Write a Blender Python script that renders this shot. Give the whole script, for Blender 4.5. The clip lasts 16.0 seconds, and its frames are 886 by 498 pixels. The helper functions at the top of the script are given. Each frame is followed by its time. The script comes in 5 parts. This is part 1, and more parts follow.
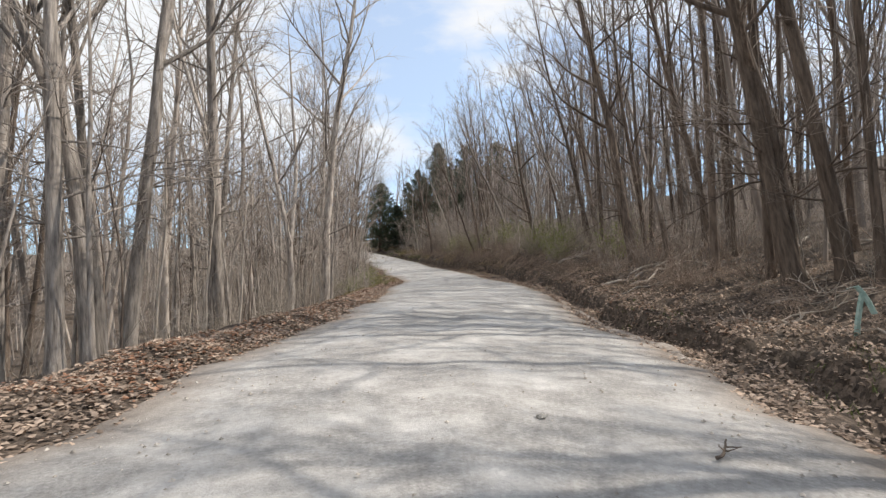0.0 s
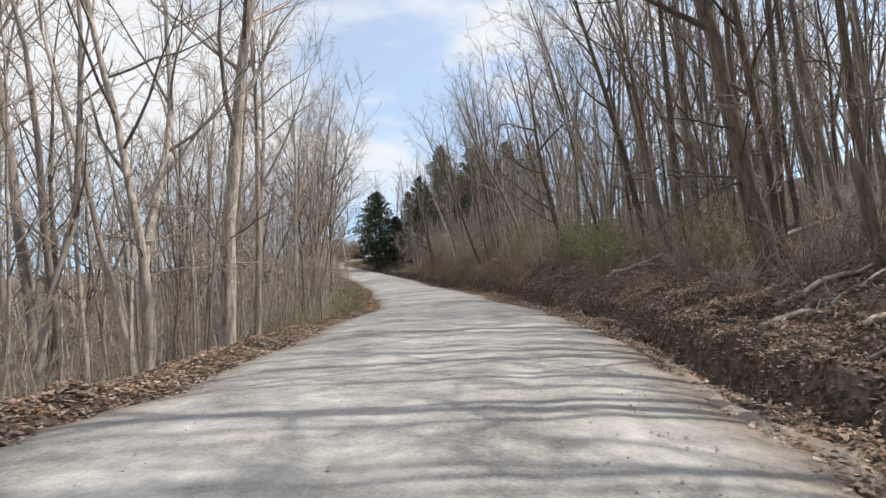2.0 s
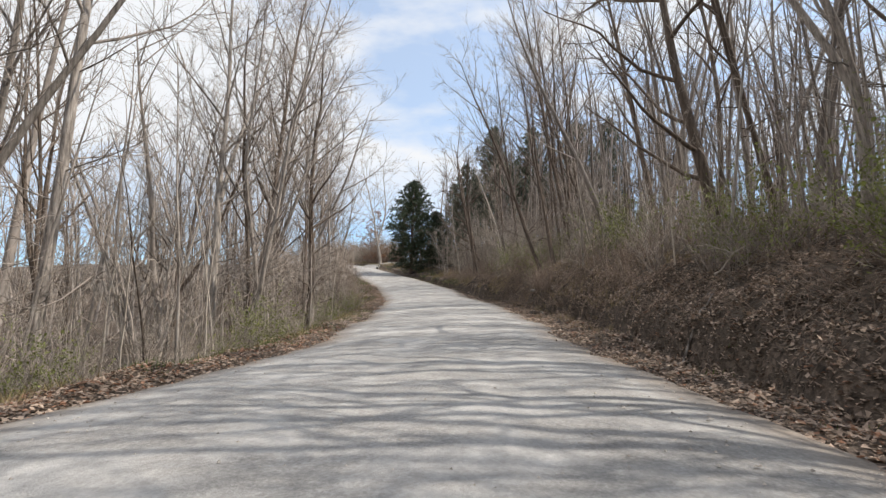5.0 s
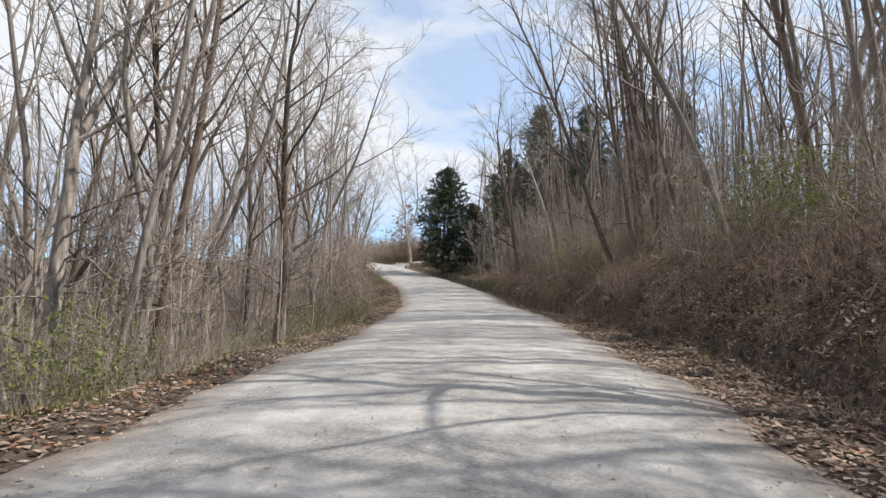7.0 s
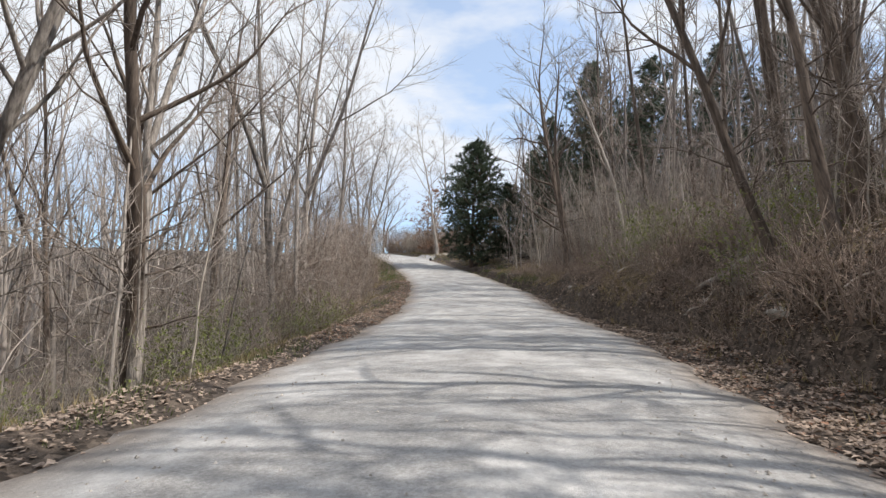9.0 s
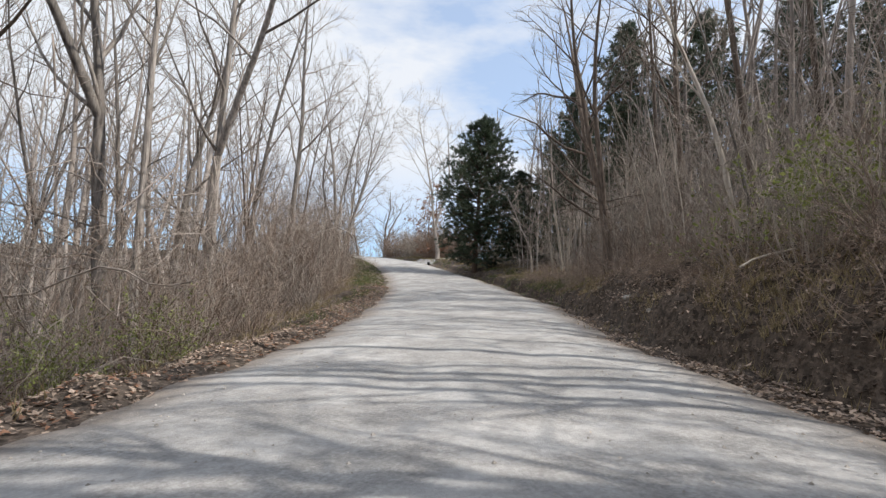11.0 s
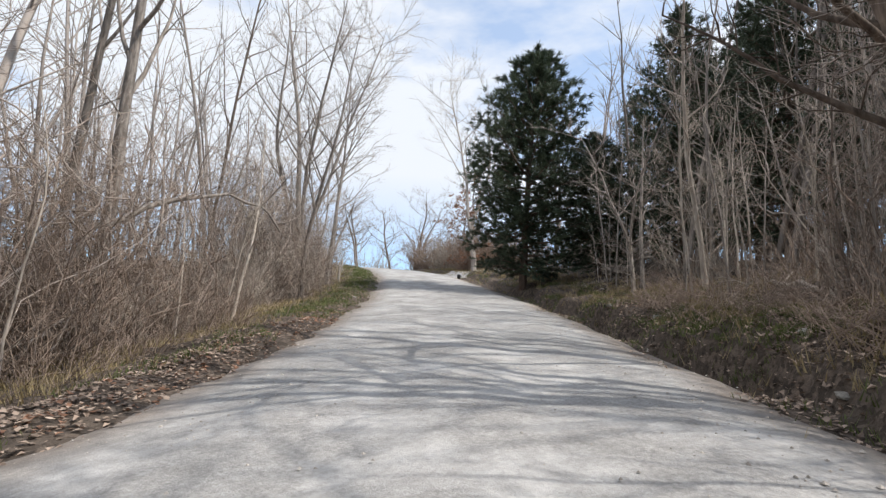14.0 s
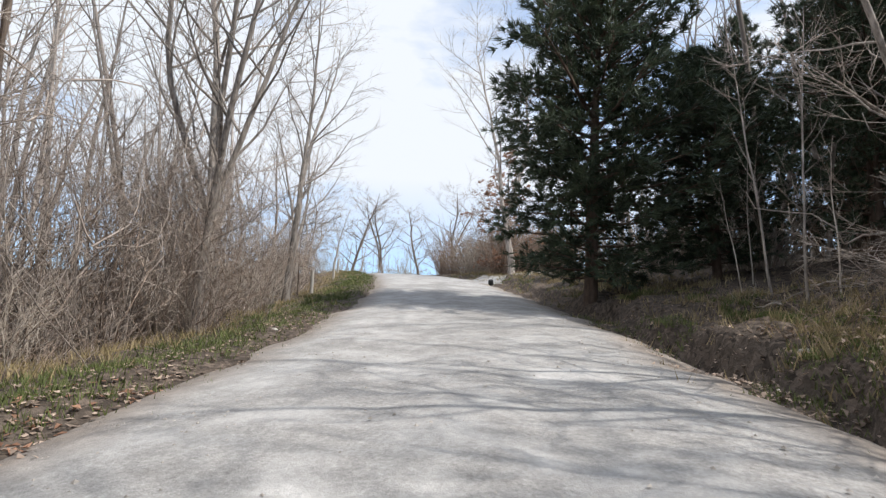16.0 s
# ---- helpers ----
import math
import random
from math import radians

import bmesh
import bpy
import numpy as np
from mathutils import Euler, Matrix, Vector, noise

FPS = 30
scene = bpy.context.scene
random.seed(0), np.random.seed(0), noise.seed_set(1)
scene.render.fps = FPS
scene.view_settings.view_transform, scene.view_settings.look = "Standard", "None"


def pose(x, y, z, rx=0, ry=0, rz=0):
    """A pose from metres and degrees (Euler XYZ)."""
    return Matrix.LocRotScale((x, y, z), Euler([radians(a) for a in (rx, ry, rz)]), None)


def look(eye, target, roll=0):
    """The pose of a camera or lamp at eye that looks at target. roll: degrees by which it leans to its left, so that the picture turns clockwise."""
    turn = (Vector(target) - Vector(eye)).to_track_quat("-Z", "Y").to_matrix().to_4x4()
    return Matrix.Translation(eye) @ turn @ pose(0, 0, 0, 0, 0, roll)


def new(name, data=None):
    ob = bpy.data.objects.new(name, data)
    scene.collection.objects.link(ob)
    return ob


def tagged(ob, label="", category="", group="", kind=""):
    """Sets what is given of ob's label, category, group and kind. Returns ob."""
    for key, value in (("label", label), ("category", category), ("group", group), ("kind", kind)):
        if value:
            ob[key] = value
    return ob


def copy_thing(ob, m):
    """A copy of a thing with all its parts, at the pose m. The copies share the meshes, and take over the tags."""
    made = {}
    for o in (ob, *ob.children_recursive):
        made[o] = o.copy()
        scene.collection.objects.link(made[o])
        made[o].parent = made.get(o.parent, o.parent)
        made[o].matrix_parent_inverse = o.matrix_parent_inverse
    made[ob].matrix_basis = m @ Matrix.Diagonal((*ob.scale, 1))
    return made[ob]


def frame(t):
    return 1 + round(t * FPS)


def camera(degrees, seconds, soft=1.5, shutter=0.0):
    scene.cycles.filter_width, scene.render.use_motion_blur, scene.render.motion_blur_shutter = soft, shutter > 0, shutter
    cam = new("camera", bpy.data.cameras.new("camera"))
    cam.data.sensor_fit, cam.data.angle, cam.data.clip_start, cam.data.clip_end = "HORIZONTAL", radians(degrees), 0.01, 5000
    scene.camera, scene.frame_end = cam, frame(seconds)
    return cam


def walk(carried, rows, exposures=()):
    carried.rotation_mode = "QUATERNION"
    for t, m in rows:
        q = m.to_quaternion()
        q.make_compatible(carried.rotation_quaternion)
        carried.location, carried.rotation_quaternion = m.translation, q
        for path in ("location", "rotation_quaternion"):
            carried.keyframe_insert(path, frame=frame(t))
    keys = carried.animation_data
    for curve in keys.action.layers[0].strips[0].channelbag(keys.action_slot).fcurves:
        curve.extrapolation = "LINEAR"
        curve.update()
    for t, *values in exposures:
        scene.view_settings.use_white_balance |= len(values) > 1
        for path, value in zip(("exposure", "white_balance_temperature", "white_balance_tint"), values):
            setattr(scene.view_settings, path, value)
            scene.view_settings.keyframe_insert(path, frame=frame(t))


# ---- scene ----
cam = camera(82.9, 16.0, soft=1.4)
METRES, EYE, TILT, LEAN, TURN = 82.0, 1.34, 0.0, 1.5, 0.0
ROWS = [
    (0.0, 0.0, 0.0, 0.0, -0.0, 0.0, 0.0),
    (0.5, 0.0037, 0.0362, -0.0013, 0.29, 0.64, 0.73),
    (1.0, 0.0074, 0.0716, -0.0023, 0.57, 1.13, 1.11),
    (1.5, 0.011, 0.1072, -0.0035, 0.9, 1.64, 1.22),
    (2.0, 0.0146, 0.1425, -0.0045, 1.39, 2.06, 1.3),
    (2.5, 0.0176, 0.1765, -0.0054, 2.04, 2.39, 1.28),
    (3.0, 0.0198, 0.2099, -0.006, 2.93, 2.55, 1.01),
    (3.5, 0.0222, 0.2437, -0.0065, 4.14, 2.64, 0.24),
    (4.0, 0.0241, 0.2768, -0.0076, 5.44, 2.76, -0.43),
    (6.5, 0.016, 0.4175, -0.0122, 11.1, 3.53, -2.15),
    (7.0, 0.0125, 0.4475, -0.0119, 12.26, 3.3, -2.54),
    (7.5, 0.0089, 0.4778, -0.0115, 13.31, 3.02, -2.92),
    (8.0, 0.0051, 0.5079, -0.0118, 14.32, 2.68, -3.14),
    (8.5, 0.0014, 0.5386, -0.0121, 15.47, 2.49, -2.84),
    (9.0, -0.0029, 0.569, -0.0126, 16.52, 2.5, -2.75),
    (11.5, -0.0285, 0.7145, -0.0177, 17.92, 4.11, -3.86),
    (12.0, -0.0349, 0.7443, -0.0166, 18.55, 4.6, -3.57),
    (12.5, -0.0418, 0.7742, -0.0157, 19.47, 4.92, -3.5),
    (13.0, -0.0487, 0.8047, -0.0146, 20.85, 4.87, -3.32),
    (13.5, -0.0572, 0.8349, -0.0138, 22.23, 4.8, -3.58),
    (14.0, -0.0664, 0.865, -0.0125, 23.42, 5.07, -4.16),
    (14.5, -0.0761, 0.8946, -0.0112, 24.51, 5.07, -4.53),
    (15.0, -0.0858, 0.9246, -0.01, 25.57, 5.15, -4.49),
    (15.5, -0.0959, 0.9537, -0.0085, 26.77, 5.12, -3.7),
    (16.0, -0.1076, 0.9828, -0.0068, 27.98, 5.38, -2.96),
]
walk(cam, [(t, pose(0, 0, EYE, TILT, LEAN, TURN) @ pose(METRES * x, METRES * y, METRES * z, 90 + pitch, roll, yaw)) for t, x, y, z, yaw, pitch, roll in ROWS],
     exposures=[(0.0, 0.07, 6800, 10), (2.0, 0.02, 6800, 10), (6.0, 0.03, 6700, 10), (9.0, 0.02, 6500, 10), (11.5, -0.04, 6480, 10), (14.0, 0.04, 6420, 10), (16.0, 0.06, 6400, 10)])

# ---------------------------------------------------------------- light
SUN_AZIMUTH, SUN_HEIGHT = 8.0, 51.0          # degrees from +x towards +y, and above the horizon
sun_way = Vector((math.cos(radians(SUN_AZIMUTH)) * math.cos(radians(SUN_HEIGHT)),
                  math.sin(radians(SUN_AZIMUTH)) * math.cos(radians(SUN_HEIGHT)),
                  math.sin(radians(SUN_HEIGHT))))
sun = new("sun", bpy.data.lights.new("sun", "SUN"))
sun.data.energy, sun.data.angle, sun.data.color = 4.75, radians(0.55), (1.0, 0.962, 0.905)
sun.matrix_basis = look(sun_way * 100, (0, 0, 0))

world = bpy.data.worlds.new("sky")
scene.world = world
world.use_nodes = True
wn, wl = world.node_tree.nodes, world.node_tree.links
wn.clear()
sky = wn.new("ShaderNodeTexSky")
sky.sky_type, sky.sun_disc = "NISHITA", False
sky.sun_elevation, sky.sun_rotation = radians(SUN_HEIGHT), radians(90 - SUN_AZIMUTH)
sky.air_density, sky.dust_density, sky.ozone_density = 1.0, 1.2, 1.2
coord = wn.new("ShaderNodeTexCoord")
stretch = wn.new("ShaderNodeMapping")
stretch.inputs["Scale"].default_value = (1.6, 1.6, 4.2)
stretch.inputs["Location"].default_value = (0.35, 0.1, 0.0)
clouds = wn.new("ShaderNodeTexNoise")
clouds.inputs["Scale"].default_value, clouds.inputs["Detail"].default_value, clouds.inputs["Roughness"].default_value = 1.7, 6.0, 0.55
ramp = wn.new("ShaderNodeValToRGB")
ramp.color_ramp.elements[0].position, ramp.color_ramp.elements[1].position = 0.40, 0.57
ramp.color_ramp.elements[0].color = (0.36, 0.36, 0.36, 1)
lift = wn.new("ShaderNodeVectorMath")
lift.operation = "ADD"
lift.inputs[1].default_value = (0, 0, 0.12)
wl.new(coord.outputs["Generated"], lift.inputs[0])
norm = wn.new("ShaderNodeVectorMath")
norm.operation = "NORMALIZE"
wl.new(lift.outputs["Vector"], norm.inputs[0])
wl.new(norm.outputs["Vector"], sky.inputs["Vector"])
blend = wn.new("ShaderNodeMix")
blend.data_type = "RGBA"
blend.inputs["B"].default_value = (6.3, 6.58, 7.05, 1)
back = wn.new("ShaderNodeBackground")
back.inputs["Strength"].default_value = 0.14
wout = wn.new("ShaderNodeOutputWorld")
wl.new(coord.outputs["Generated"], stretch.inputs["Vector"])
wl.new(stretch.outputs["Vector"], clouds.inputs["Vector"])
apart = wn.new("ShaderNodeSeparateXYZ")
wl.new(coord.outputs["Generated"], apart.inputs["Vector"])
side = wn.new("ShaderNodeMapRange")           # more cloud over the valley, clearer over the hill
side.inputs["From Min"].default_value, side.inputs["From Max"].default_value = 0.3, -0.5
side.inputs["To Min"].default_value, side.inputs["To Max"].default_value = -0.12, 0.15
wl.new(apart.outputs["X"], side.inputs["Value"])
gather = wn.new("ShaderNodeMath")
gather.operation = "ADD"
wl.new(clouds.outputs["Fac"], gather.inputs[0])
wl.new(side.outputs["Result"], gather.inputs[1])
wl.new(gather.outputs["Value"], ramp.inputs["Fac"])
clear = wn.new("ShaderNodeMapRange")          # the cloud thins out towards the horizon
clear.inputs["From Min"].default_value, clear.inputs["From Max"].default_value = 0.03, 0.24
clear.inputs["To Min"].default_value, clear.inputs["To Max"].default_value = 0.15, 1.0
wl.new(apart.outputs["Z"], clear.inputs["Value"])
cover = wn.new("ShaderNodeMath")
cover.operation = "MULTIPLY"
wl.new(ramp.outputs["Color"], cover.inputs[0])
wl.new(clear.outputs["Result"], cover.inputs[1])
wl.new(cover.outputs["Value"], blend.inputs["Factor"])
sky_gain = wn.new("ShaderNodeVectorMath")          # gain on the sky colour, making it brighter and bluer
sky_gain.operation = "MULTIPLY"
sky_gain.inputs[1].default_value = (1.42, 1.72, 1.83)
wl.new(sky.outputs["Color"], sky_gain.inputs[0])
wl.new(sky_gain.outputs["Vector"], blend.inputs["A"])
wl.new(blend.outputs["Result"], back.inputs["Color"])
wl.new(back.outputs["Background"], wout.inputs["Surface"])


# ---------------------------------------------------------------- materials
def material(name, dark, light, scale=6.0, rough=0.9, stretch_z=1.0, bump=0.3, bump_scale=None, spread=0.0, islands=0.0,
             big=None, big_scale=0.4, spec=0.2, through_light=0.0):
    """A mottled surface: two colours by fine noise, a third by large patches, relief, and a spread of brightness from thing to thing."""
    m = bpy.data.materials.new(name)
    m.use_nodes = True
    n, l = m.node_tree.nodes, m.node_tree.links
    bsdf = n["Principled BSDF"]
    bsdf.inputs["Roughness"].default_value = rough
    bsdf.inputs["Specular IOR Level"].default_value = spec
    co = n.new("ShaderNodeTexCoord")
    mp = n.new("ShaderNodeMapping")
    mp.inputs["Scale"].default_value = (1, 1, stretch_z)
    l.new(co.outputs["Object"], mp.inputs["Vector"])
    fine = n.new("ShaderNodeTexNoise")
    fine.inputs["Scale"].default_value, fine.inputs["Detail"].default_value, fine.inputs["Roughness"].default_value = scale, 6, 0.65
    l.new(mp.outputs["Vector"], fine.inputs["Vector"])
    cr = n.new("ShaderNodeValToRGB")
    cr.color_ramp.elements[0].position, cr.color_ramp.elements[1].position = 0.32, 0.68
    cr.color_ramp.elements[0].color, cr.color_ramp.elements[1].color = (*dark, 1), (*light, 1)
    l.new(fine.outputs["Fac"], cr.inputs["Fac"])
    last = cr.outputs["Color"]
    if big:
        wide = n.new("ShaderNodeTexNoise")
        wide.inputs["Scale"].default_value, wide.inputs["Detail"].default_value = big_scale, 4
        l.new(co.outputs["Object"], wide.inputs["Vector"])
        br = n.new("ShaderNodeValToRGB")
        br.color_ramp.elements[0].position, br.color_ramp.elements[1].position = 0.45, 0.62
        l.new(wide.outputs["Fac"], br.inputs["Fac"])
        mx = n.new("ShaderNodeMix")
        mx.data_type = "RGBA"
        mx.inputs["B"].default_value = (*big, 1)
        l.new(br.outputs["Color"], mx.inputs["Factor"])
        l.new(last, mx.inputs["A"])
        last = mx.outputs["Result"]
    for amount, node, socket in ((spread, "ShaderNodeObjectInfo", "Random"), (islands, "ShaderNodeNewGeometry", "Random Per Island")):
        if amount:
            info = n.new(node)
            rng_map = n.new("ShaderNodeMapRange")
            rng_map.inputs["To Min"].default_value, rng_map.inputs["To Max"].default_value = 1 - amount, 1 + amount
            l.new(info.outputs[socket], rng_map.inputs["Value"])
            mul = n.new("ShaderNodeMix")
            mul.data_type, mul.blend_type = "RGBA", "MULTIPLY"
            mul.inputs["Factor"].default_value = 1
            l.new(last, mul.inputs["A"])
            l.new(rng_map.outputs["Result"], mul.inputs["B"])
            last = mul.outputs["Result"]
    l.new(last, bsdf.inputs["Base Color"])
    if bump:
        bp = n.new("ShaderNodeBump")
        bp.inputs["Strength"].default_value, bp.inputs["Distance"].default_value = bump, 0.03
        grain = fine
        if bump_scale:
            grain = n.new("ShaderNodeTexNoise")
            grain.inputs["Scale"].default_value, grain.inputs["Detail"].default_value = bump_scale, 5
            l.new(mp.outputs["Vector"], grain.inputs["Vector"])
        l.new(grain.outputs["Fac"], bp.inputs["Height"])
        l.new(bp.outputs["Normal"], bsdf.inputs["Normal"])
    if through_light:
        tr = n.new("ShaderNodeBsdfTranslucent")
        l.new(last, tr.inputs["Color"])
        ad = n.new("ShaderNodeMixShader")
        ad.inputs["Fac"].default_value = through_light
        l.new(bsdf.outputs["BSDF"], ad.inputs[1])
        l.new(tr.outputs["BSDF"], ad.inputs[2])
        l.new(ad.outputs["Shader"], n["Material Output"].inputs["Surface"])
    return m


BARK_GREY = material("grey_bark", (0.11, 0.092, 0.079), (0.47, 0.41, 0.355), 11, 0.92, 0.16, 1.0, spread=0.42)
BARK_DARK = material("dark_bark", (0.066, 0.05, 0.04), (0.225, 0.172, 0.134), 10, 0.92, 0.18, 1.0, spread=0.25)
BARK_PALE = material("pale_bark", (0.334, 0.283, 0.234), (0.615, 0.534, 0.449), 8, 0.88, 0.25, 0.5, spread=0.2)
TWIG = material("twig_wood", (0.215, 0.175, 0.147), (0.42, 0.355, 0.302), 5, 0.85, 1, 0, spread=0.25)
TWIG_PALE = material("dry_cane", (0.23, 0.193, 0.155), (0.42, 0.36, 0.3), 5, 0.85, 1, 0, spread=0.25)
TWIG_RED = material("bramble_cane", (0.17, 0.124, 0.097), (0.34, 0.262, 0.205), 5, 0.85, 1, 0, spread=0.25)
# Hillside copy of far_wood: darker bark, with its backlit shade in the colour.
FAR_DARK_SHADED = material("far_dark_shaded_wood", (0.17, 0.14, 0.12), (0.37, 0.315, 0.272), 0.7, 0.9, 0.3, 0, islands=0.35)
FAR_WOOD = material("far_wood", (0.225, 0.19, 0.164), (0.47, 0.405, 0.352), 0.7, 0.9, 0.3, 0, islands=0.35)
LITTER = material("forest_floor", (0.035, 0.027, 0.021), (0.14, 0.106, 0.082), 9, 0.95, 1, 1.0, 22, big=(0.085, 0.066, 0.051), big_scale=0.55)
LEAF_DRY = material("dry_leaf", (0.2, 0.145, 0.108), (0.5, 0.385, 0.3), 3, 0.8, 1, 0, islands=0.5, through_light=0.15)
LEAF_RUSSET = material("russet_leaf", (0.214, 0.109, 0.0683), (0.385, 0.223, 0.146), 3, 0.8, 1, 0, islands=0.35, through_light=0.25)
GRASS = material("grass_blade", (0.085, 0.108, 0.034), (0.185, 0.205, 0.08), 2, 0.7, 1, 0, islands=0.4, through_light=0.25)
GRASS_DRY = material("dry_grass_blade", (0.24, 0.185, 0.095), (0.42, 0.335, 0.19), 2, 0.8, 1, 0, islands=0.35, through_light=0.2)
BUD = material("spring_bud", (0.16, 0.19, 0.05), (0.3, 0.31, 0.11), 3, 0.7, 1, 0, islands=0.35, through_light=0.25)
NEEDLE = material("pine_needle", (0.03, 0.046, 0.026), (0.105, 0.13, 0.075), 2, 0.55, 1, 0, islands=0.45, spec=0.35, through_light=0.1)
PINE_BARK = material("pine_bark", (0.07, 0.05, 0.04), (0.19, 0.135, 0.10), 9, 0.92, 0.3, 1.0)
STONE = material("field_stone", (0.22, 0.20, 0.17), (0.46, 0.43, 0.38), 12, 0.85, 1, 0.6, spread=0.2)
GRAVEL_STONE = material("gravel_stone", (0.28, 0.25, 0.215), (0.5, 0.445, 0.39), 20, 0.85, 1, 0, islands=0.35)
METAL_GREEN = material("weathered_green_metal", (0.20, 0.31, 0.26), (0.42, 0.52, 0.46), 9, 0.55, 1, 0.3)
DARK_PLASTIC = material("black_plastic", (0.012, 0.012, 0.013), (0.03, 0.03, 0.03), 9, 0.5, 1, 0.1)
FENCE_WOOD = material("grey_fence_wood", (0.30, 0.27, 0.23), (0.52, 0.48, 0.42), 9, 0.9, 0.2, 0.4)
WHITE_BOARD = material("white_painted_board", (0.6, 0.59, 0.56), (0.8, 0.79, 0.77), 9, 0.6, 1, 0.3)
RED_PAPER = material("red_wrapper", (0.45, 0.05, 0.03), (0.6, 0.10, 0.06), 9, 0.5, 1, 0.1)


def leafy(m, scale, low, high):
    """Breaks a ground colour up into leaf-sized flakes."""
    n, l = m.node_tree.nodes, m.node_tree.links
    bsdf = n["Principled BSDF"]
    base = bsdf.inputs["Base Color"].links[0].from_socket
    co = n.new("ShaderNodeTexCoord")
    warp = n.new("ShaderNodeTexNoise")
    warp.inputs["Scale"].default_value = 5
    l.new(co.outputs["Object"], warp.inputs["Vector"])
    push = n.new("ShaderNodeVectorMath")
    push.operation = "MULTIPLY_ADD"
    push.inputs[1].default_value = (0.25, 0.25, 0.25)
    l.new(warp.outputs["Color"], push.inputs[0])
    l.new(co.outputs["Object"], push.inputs[2])
    cell = n.new("ShaderNodeTexVoronoi")
    cell.inputs["Scale"].default_value = scale
    l.new(push.outputs["Vector"], cell.inputs["Vector"])
    span = n.new("ShaderNodeMapRange")
    span.inputs["To Min"].default_value, span.inputs["To Max"].default_value = low, high
    l.new(cell.outputs["Color"], span.inputs["Value"])
    mul = n.new("ShaderNodeMix")
    mul.data_type, mul.blend_type = "RGBA", "MULTIPLY"
    mul.inputs["Factor"].default_value = 1
    l.new(base, mul.inputs["A"])
    l.new(span.outputs["Result"], mul.inputs["B"])
    l.new(mul.outputs["Result"], bsdf.inputs["Base Color"])


leafy(LITTER, 12, 0.34, 1.9)


def road_material():
    """Packed limestone gravel: pale wheel ways, browner loose margins, fine stones."""
    m = material("packed_gravel", (0.285, 0.268, 0.25), (0.44, 0.418, 0.392), 26, 0.93, 1, 0.45, 60, big=(0.43, 0.41, 0.387), big_scale=0.9)
    n, l = m.node_tree.nodes, m.node_tree.links
    bsdf = n["Principled BSDF"]
    base = bsdf.inputs["Base Color"].links[0].from_socket
    at = n.new("ShaderNodeAttribute")
    at.attribute_name = "across"
    wob = n.new("ShaderNodeTexNoise")
    wob.inputs["Scale"].default_value, wob.inputs["Detail"].default_value = 0.9, 5
    co = n.new("ShaderNodeTexCoord")
    l.new(co.outputs["Object"], wob.inputs["Vector"])
    add = n.new("ShaderNodeMath")
    add.operation = "MULTIPLY_ADD"
    l.new(wob.outputs["Fac"], add.inputs[0])
    add.inputs[1].default_value = 0.9
    l.new(at.outputs["Fac"], add.inputs[2])
    edge = n.new("ShaderNodeMapRange")
    edge.inputs["From Min"].default_value, edge.inputs["From Max"].default_value = 3.25, 3.95
    l.new(add.outputs["Value"], edge.inputs["Value"])
    mx = n.new("ShaderNodeMix")
    mx.data_type = "RGBA"
    mx.inputs["B"].default_value = (0.265, 0.225, 0.19, 1)
    l.new(edge.outputs["Result"], mx.inputs["Factor"])
    l.new(base, mx.inputs["A"])
    speck = n.new("ShaderNodeTexVoronoi")
    speck.inputs["Scale"].default_value = 34
    l.new(co.outputs["Object"], speck.inputs["Vector"])
    sr = n.new("ShaderNodeValToRGB")
    sr.color_ramp.elements[0].color, sr.color_ramp.elements[1].color = (0.62, 0.62, 0.62, 1), (1.12, 1.12, 1.12, 1)
    l.new(speck.outputs["Color"], sr.inputs["Fac"])
    mul = n.new("ShaderNodeMix")
    mul.data_type, mul.blend_type = "RGBA", "MULTIPLY"
    mul.inputs["Factor"].default_value = 0.4
    l.new(mx.outputs["Result"], mul.inputs["A"])
    l.new(sr.outputs["Color"], mul.inputs["B"])
    last = mul.outputs["Result"]
    for scale, low, high in ((3.2, 0.8, 1.17), (0.45, 0.84, 1.14)):      # dusty and worn patches
        patch = n.new("ShaderNodeTexNoise")
        patch.inputs["Scale"].default_value, patch.inputs["Detail"].default_value, patch.inputs["Roughness"].default_value = scale, 5, 0.7
        l.new(co.outputs["Object"], patch.inputs["Vector"])
        span = n.new("ShaderNodeMapRange")
        span.inputs["From Min"].default_value, span.inputs["From Max"].default_value = 0.33, 0.67
        span.inputs["To Min"].default_value, span.inputs["To Max"].default_value = low, high
        l.new(patch.outputs["Fac"], span.inputs["Value"])
        worn = n.new("ShaderNodeMix")
        worn.data_type, worn.blend_type = "RGBA", "MULTIPLY"
        worn.inputs["Factor"].default_value = 1
        l.new(last, worn.inputs["A"])
        l.new(span.outputs["Result"], worn.inputs["B"])
        last = worn.outputs["Result"]
    l.new(last, bsdf.inputs["Base Color"])
    return m


GRAVEL = road_material()
SOIL = material("brown_soil", (0.155, 0.118, 0.094), (0.32, 0.258, 0.215), 12, 0.95, 1, 0.6, 34, big=(0.22, 0.17, 0.138), big_scale=1.8)
BERM = material("dusty_soil", (0.20, 0.165, 0.135), (0.42, 0.37, 0.325), 9, 0.95, 1, 0.7, 30, big=(0.24, 0.19, 0.15), big_scale=1.6)

